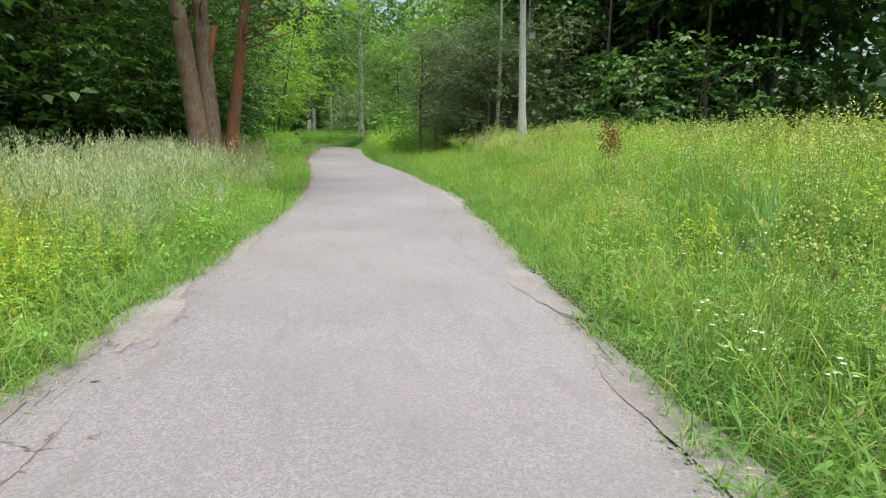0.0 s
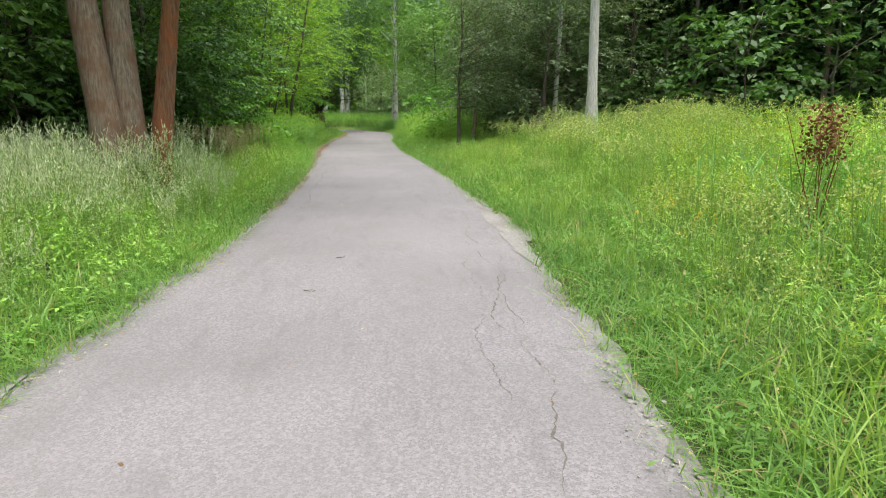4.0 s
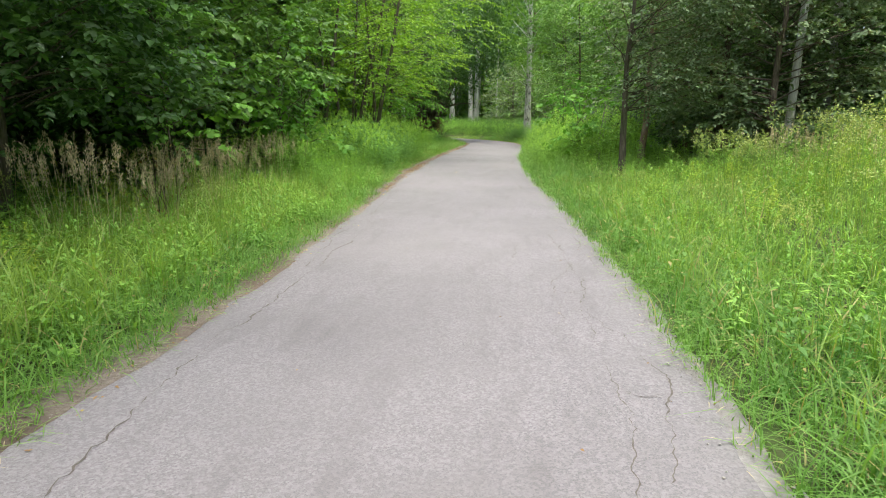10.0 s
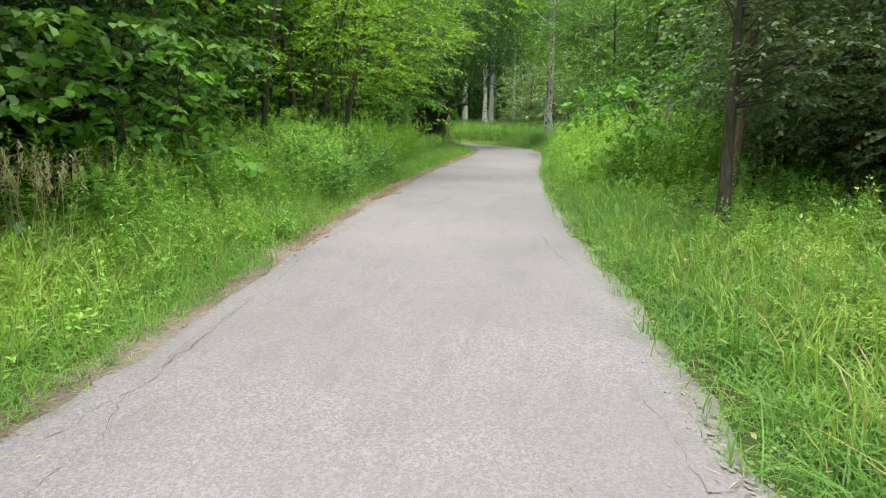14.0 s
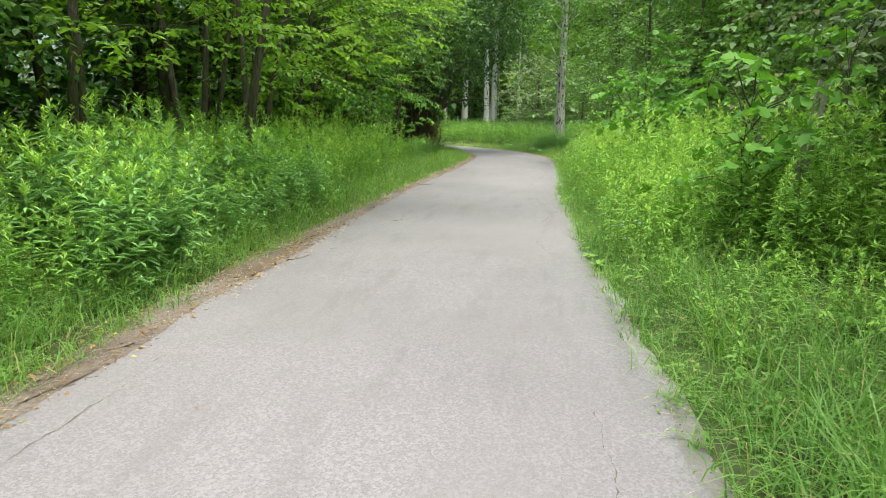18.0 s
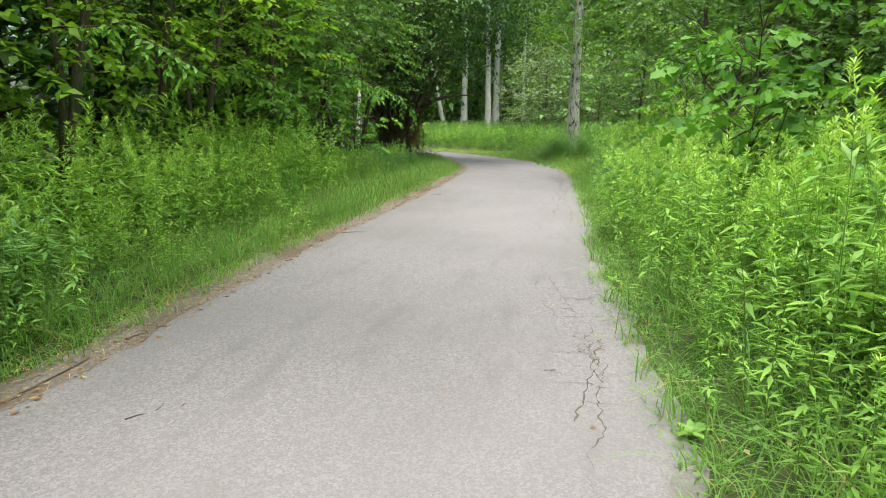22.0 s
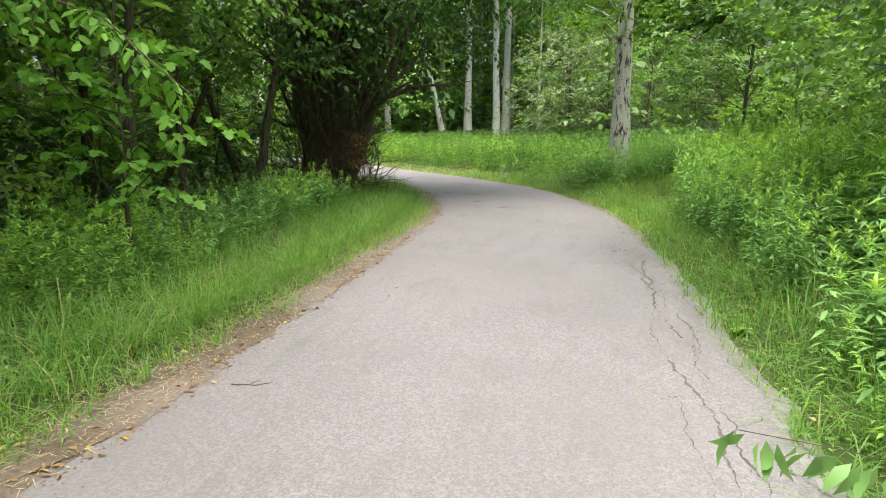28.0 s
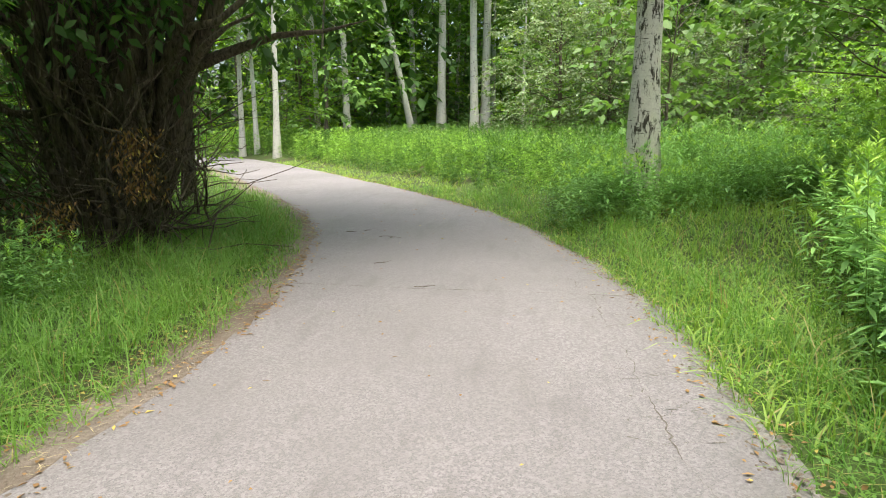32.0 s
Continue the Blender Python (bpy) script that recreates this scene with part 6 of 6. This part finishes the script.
def rosette(x, y, s):
    n = 10
    az = np.arange(n) * 2.4
    v, q, t = long_leaves(np.zeros((n, 3)), unit(np.stack([np.cos(az), np.sin(az), rng.uniform(0.15, 0.9, n)], 1)), np.tile([0, 0, 1.0], (n, 1)), 0.11 * s * rng.uniform(0.7, 1.2, n), 0.045 * s, 0.4)
    ob = tagged(new("plantain", mesh_np("plantain", v, q, t, GOLDEN)), "low broad-leaved rosette at the lane's edge", "plant", "rosettes at the lane's edge", "stuff")
    ob.matrix_basis = pose(x, y, -0.02, 0, 0, rng.uniform(0, 360))


for y, o, s in ((33.7, 1.68, 1.0), (34.1, 1.66, 0.9), (33.3, 1.72, 1.1), (34.6, 1.7, 0.8), (28.4, 1.75, 1.0), (27.8, 1.8, 1.2), (27.2, 1.78, 0.9), (15.7, 2.0, 1.7), (15.3, 2.1, 1.6), (16.2, 2.1, 1.4), (4.1, 2.0, 1.2), (4.6, 2.1, 1.0),
                (24.6, -2.0, 1.0), (13.2, -1.95, 1.0), (18.0, -2.0, 1.1), (36.0, 1.75, 0.9), (39.0, 1.75, 0.8), (47.5, 1.8, 0.9), (52.0, -2.2, 1.0), (53.2, -2.3, 1.2)):
    p = lane_point(y, o)[0]
    rosette(p[0], p[1], s)


# tall dry grass heads
def plume(n, h, spread):
    root = thing("plume_grass", "tall grass with dry straw-coloured feathery heads", "grass", "dry-headed grasses")
    st, hd = Build(), Build()
    for _ in range(n):
        f = np.append(rng.normal(size=2) * spread, -0.03)
        tip = f + np.array([rng.normal() * 0.12, rng.normal() * 0.12, h * rng.uniform(0.8, 1.1)])
        line = crooked(f, tip, 4, 0.02)
        st.tube(line, np.linspace(0.003, 0.0015, 4), 3)
        m = 26
        u = rng.uniform(0, 1, m)
        pos = tip - np.array([0, 0, 0.24]) * u[:, None] + rng.normal(size=(m, 3)) * 0.012
        v, q = leaves(pos, unit(np.stack([rng.normal(size=m) * 0.5, rng.normal(size=m) * 0.5, np.ones(m)], 1)), rand_unit(m), 0.045, 0.011)
        hd.add(v, q)
    tagged(part("stalk", st.mesh("stalk", STRAW), root), kind="stuff")
    tagged(part("plume", hd.mesh("plume", STRAW), root), kind="stuff")
    return root


set_out([plume(9, 1.15, 0.16), plume(7, 1.3, 0.18)], places(40, 20.5, 27.8, 1.5, 2.8, -1, 1.0, 0.25) + places(12, 5, 13, 2.8, 5.0, -1, 1.0, 0.4) + places(12, 22, 27, 3.0, 6.0, 1, 1.0, 0.4, ([2, 6], [0.9, 1.0])), (0.8, 1.1), 5)

# rust-brown dock gone to seed in the meadow
for x, y, h in ((4.94, 11.46, 1.36), (5.1, 11.7, 1.2)):
    root = thing("dock_plant", "rust-brown dock gone to seed among green grass", "plant")
    b, sd = Build(), Build()
    for k in range(4):
        b.tube(crooked((rng.normal() * 0.04, rng.normal() * 0.04, -0.05), (rng.normal() * 0.13, rng.normal() * 0.13, h * rng.uniform(0.8, 1.0)), 4, 0.03), np.linspace(0.007, 0.003, 4), 5)
    n = 300
    pos = np.stack([rng.normal(size=n) * 0.10, rng.normal(size=n) * 0.10, h * rng.uniform(0.62, 1.0, n)], 1)
    v, q = leaves(pos, rand_unit(n), rand_unit(n), 0.042, 0.03)
    part("stalk", b.mesh("stalk", RUST), root)
    tagged(part("seed_head", mesh_np("seed_head", v, q, None, RUST), root, "rust-brown seed clusters"), kind="stuff")
    root.matrix_basis = pose(x, y, float(ground_z([(x, y)])[0]))

# dead bramble with brown leaves in front of the left wood
root = thing("dead_shrub", "half-dead shrub with brown leaves in front of the wood", "shrub")
b = Build()
for _ in range(14):
    b.tube(crooked((rng.normal() * 0.15, rng.normal() * 0.2, -0.05), (rng.normal() * 0.4, rng.normal() * 0.5, rng.uniform(0.7, 1.5)), 5, 0.06), np.linspace(0.009, 0.003, 5), 4)
part("stem", b.mesh("stem", BARK_DARK), root)
n = 80
v, q = leaves(np.stack([rng.normal(size=n) * 0.3, rng.normal(size=n) * 0.4, rng.uniform(0.4, 1.4, n)], 1), rand_unit(n), rand_unit(n), 0.06, 0.028)
tagged(part("foliage", mesh_np("foliage", v, q, None, BROWNLEAF), root, "brown withered leaves"), kind="stuff")
root.matrix_basis = pose(-2.95, 22.0, 0.0) @ Matrix.Scale(0.75, 4)

# twig with drooping leaves that reaches over the lane's edge
root = thing("drooping_shoot", "thin shoot with drooping dull leaves reaching over the asphalt", "branch")
b = Build().tube(crooked((1.7, 0.2, -0.25), (-0.05, 0.0, 0.12), 6, 0.03), np.linspace(0.004, 0.002, 6), 5)
part("twig", b.mesh("twig", TWIG), root)
n = 16
u = np.linspace(0.0, 0.75, n)
pos = np.stack([-0.05 + u * 0.7, rng.normal(size=n) * 0.02, 0.12 - u * 0.14], 1)
v, q, t = long_leaves(pos, unit(np.stack([-0.5 + rng.normal(size=n) * 0.5, rng.normal(size=n) * 0.6, -np.ones(n)], 1)), rand_unit(n), 0.15, 0.05, 0.3)
tagged(part("foliage", mesh_np("foliage", v, q, t, GOLDEN_DEEP), root), kind="stuff")
root.matrix_basis = pose(0.84, 44.03, 0.72) @ Matrix.Scale(0.55, 4)

# leafy branches that hang from the wood's edge towards the lane
def hanging_branch(a, e, twigs, size, mat, label):
    root = thing("hanging_branch", label, "branch", "branches hanging over the verge")
    a, e = np.array(a), np.array(e)
    line = crooked((0, 0, 0), e - a, 8, 0.05)
    line[:, 2] += 0.25 * np.sin(np.linspace(0, np.pi, 8))
    part("bough", Build().tube(line, np.linspace(0.014, 0.003, 8), 6).mesh("bough", TWIG), root, "thin brown bough")
    tw, lv = Build(), Build()
    for k in range(twigs):
        u = rng.uniform(0.2, 1.0)
        o = np.array([np.interp(u, np.linspace(0, 1, 8), line[:, i]) for i in range(3)])
        d = unit(unit(e - a) * 0.7 + np.array([rng.normal() * 0.6, rng.normal() * 0.6, -0.35 + rng.normal() * 0.25]))
        L = rng.uniform(0.18, 0.42)
        tw.tube(np.stack([o, o + d * L * 0.5, o + d * L - np.array([0, 0, 0.05])]), [0.003, 0.0022, 0.0014], 4)
        v, q, t = spray_leaves(o[None], d[None], 7, L, size, 0.5, 0.55, "oval")
        lv.add(v, q, t)
    tagged(part("twig", tw.mesh("twig", TWIG), root), kind="stuff")
    tagged(part("leafage", lv.mesh("leafage", mat), root, "drooping pale-backed oval leaves"), kind="stuff")
    root.matrix_basis = pose(*a)


hanging_branch((-4.3, 47.1, 2.5), (-1.6, 46.2, 1.6), 26, 0.105, MAPLE, "thin branch with drooping fresh green oval leaves")
hanging_branch((-4.4, 46.0, 2.7), (-2.3, 45.2, 1.95), 22, 0.105, MAPLE, "thin branch with drooping fresh green oval leaves")
hanging_branch((-5.0, 40.2, 2.4), (-2.7, 39.4, 1.9), 22, 0.095, MAPLE, "thin branch with fresh green leaves before the dark wood")
hanging_branch((-5.0, 44.0, 2.2), (-2.9, 43.2, 1.75), 22, 0.095, MAPLE, "thin branch with fresh green leaves before the dark wood")
hanging_branch((5.0, 45.2, 2.9), (3.0, 44.2, 2.3), 22, 0.11, MAPLE, "leafy branch reaching out over the tall herbs")

# nest box on the thin trunk of the pale birch
root = thing("nest_box", "weathered grey wooden nest box on the pale birch", "nest box")
bm = bmesh.new()
bmesh.ops.create_cube(bm, size=1.0, matrix=Matrix.Diagonal((0.24, 0.2, 0.4, 1)))
bmesh.ops.bevel(bm, geom=bm.edges[:], offset=0.006, segments=1)
me = bpy.data.meshes.new("box")
bm.to_mesh(me)
bm.free()
me.materials.append(WOOD)
part("box", me, root)
bm = bmesh.new()
bmesh.ops.create_cube(bm, size=1.0, matrix=pose(0, -0.03, 0.22, 8, 0, 0) @ Matrix.Diagonal((0.3, 0.3, 0.025, 1)))
me = bpy.data.meshes.new("lid")
bm.to_mesh(me)
bm.free()
me.materials.append(WOOD)
part("lid", me, root)
# no hole is cut: a dark disc carries the shade of its inside
part("hole_disc", Build().tube([(0, -0.102, 0.06), (0, -0.106, 0.06), (0, -0.107, 0.06)], [0.03, 0.03, 0.001], 12).mesh("hole_disc", CRACK), root, "dark round disc, the hole's shade put into its colour")
root.matrix_basis = pose(7.38, 24.93, 5.13)

# orange-brown broken stub hanging from the oak
root = thing("broken_branch", "broken branch with bare orange-brown wood", "branch")
b = Build().tube(crooked((0, 0, -0.2), (0.05, 0, 0.55), 6, 0.02), [0.004, 0.03, 0.05, 0.05, 0.045, 0.04], 7, 0.12)
part("wood", b.mesh("wood", RUST, True), root)
root.matrix_basis = pose(-2.35, 12.9, 2.75, 0, 8, 0)
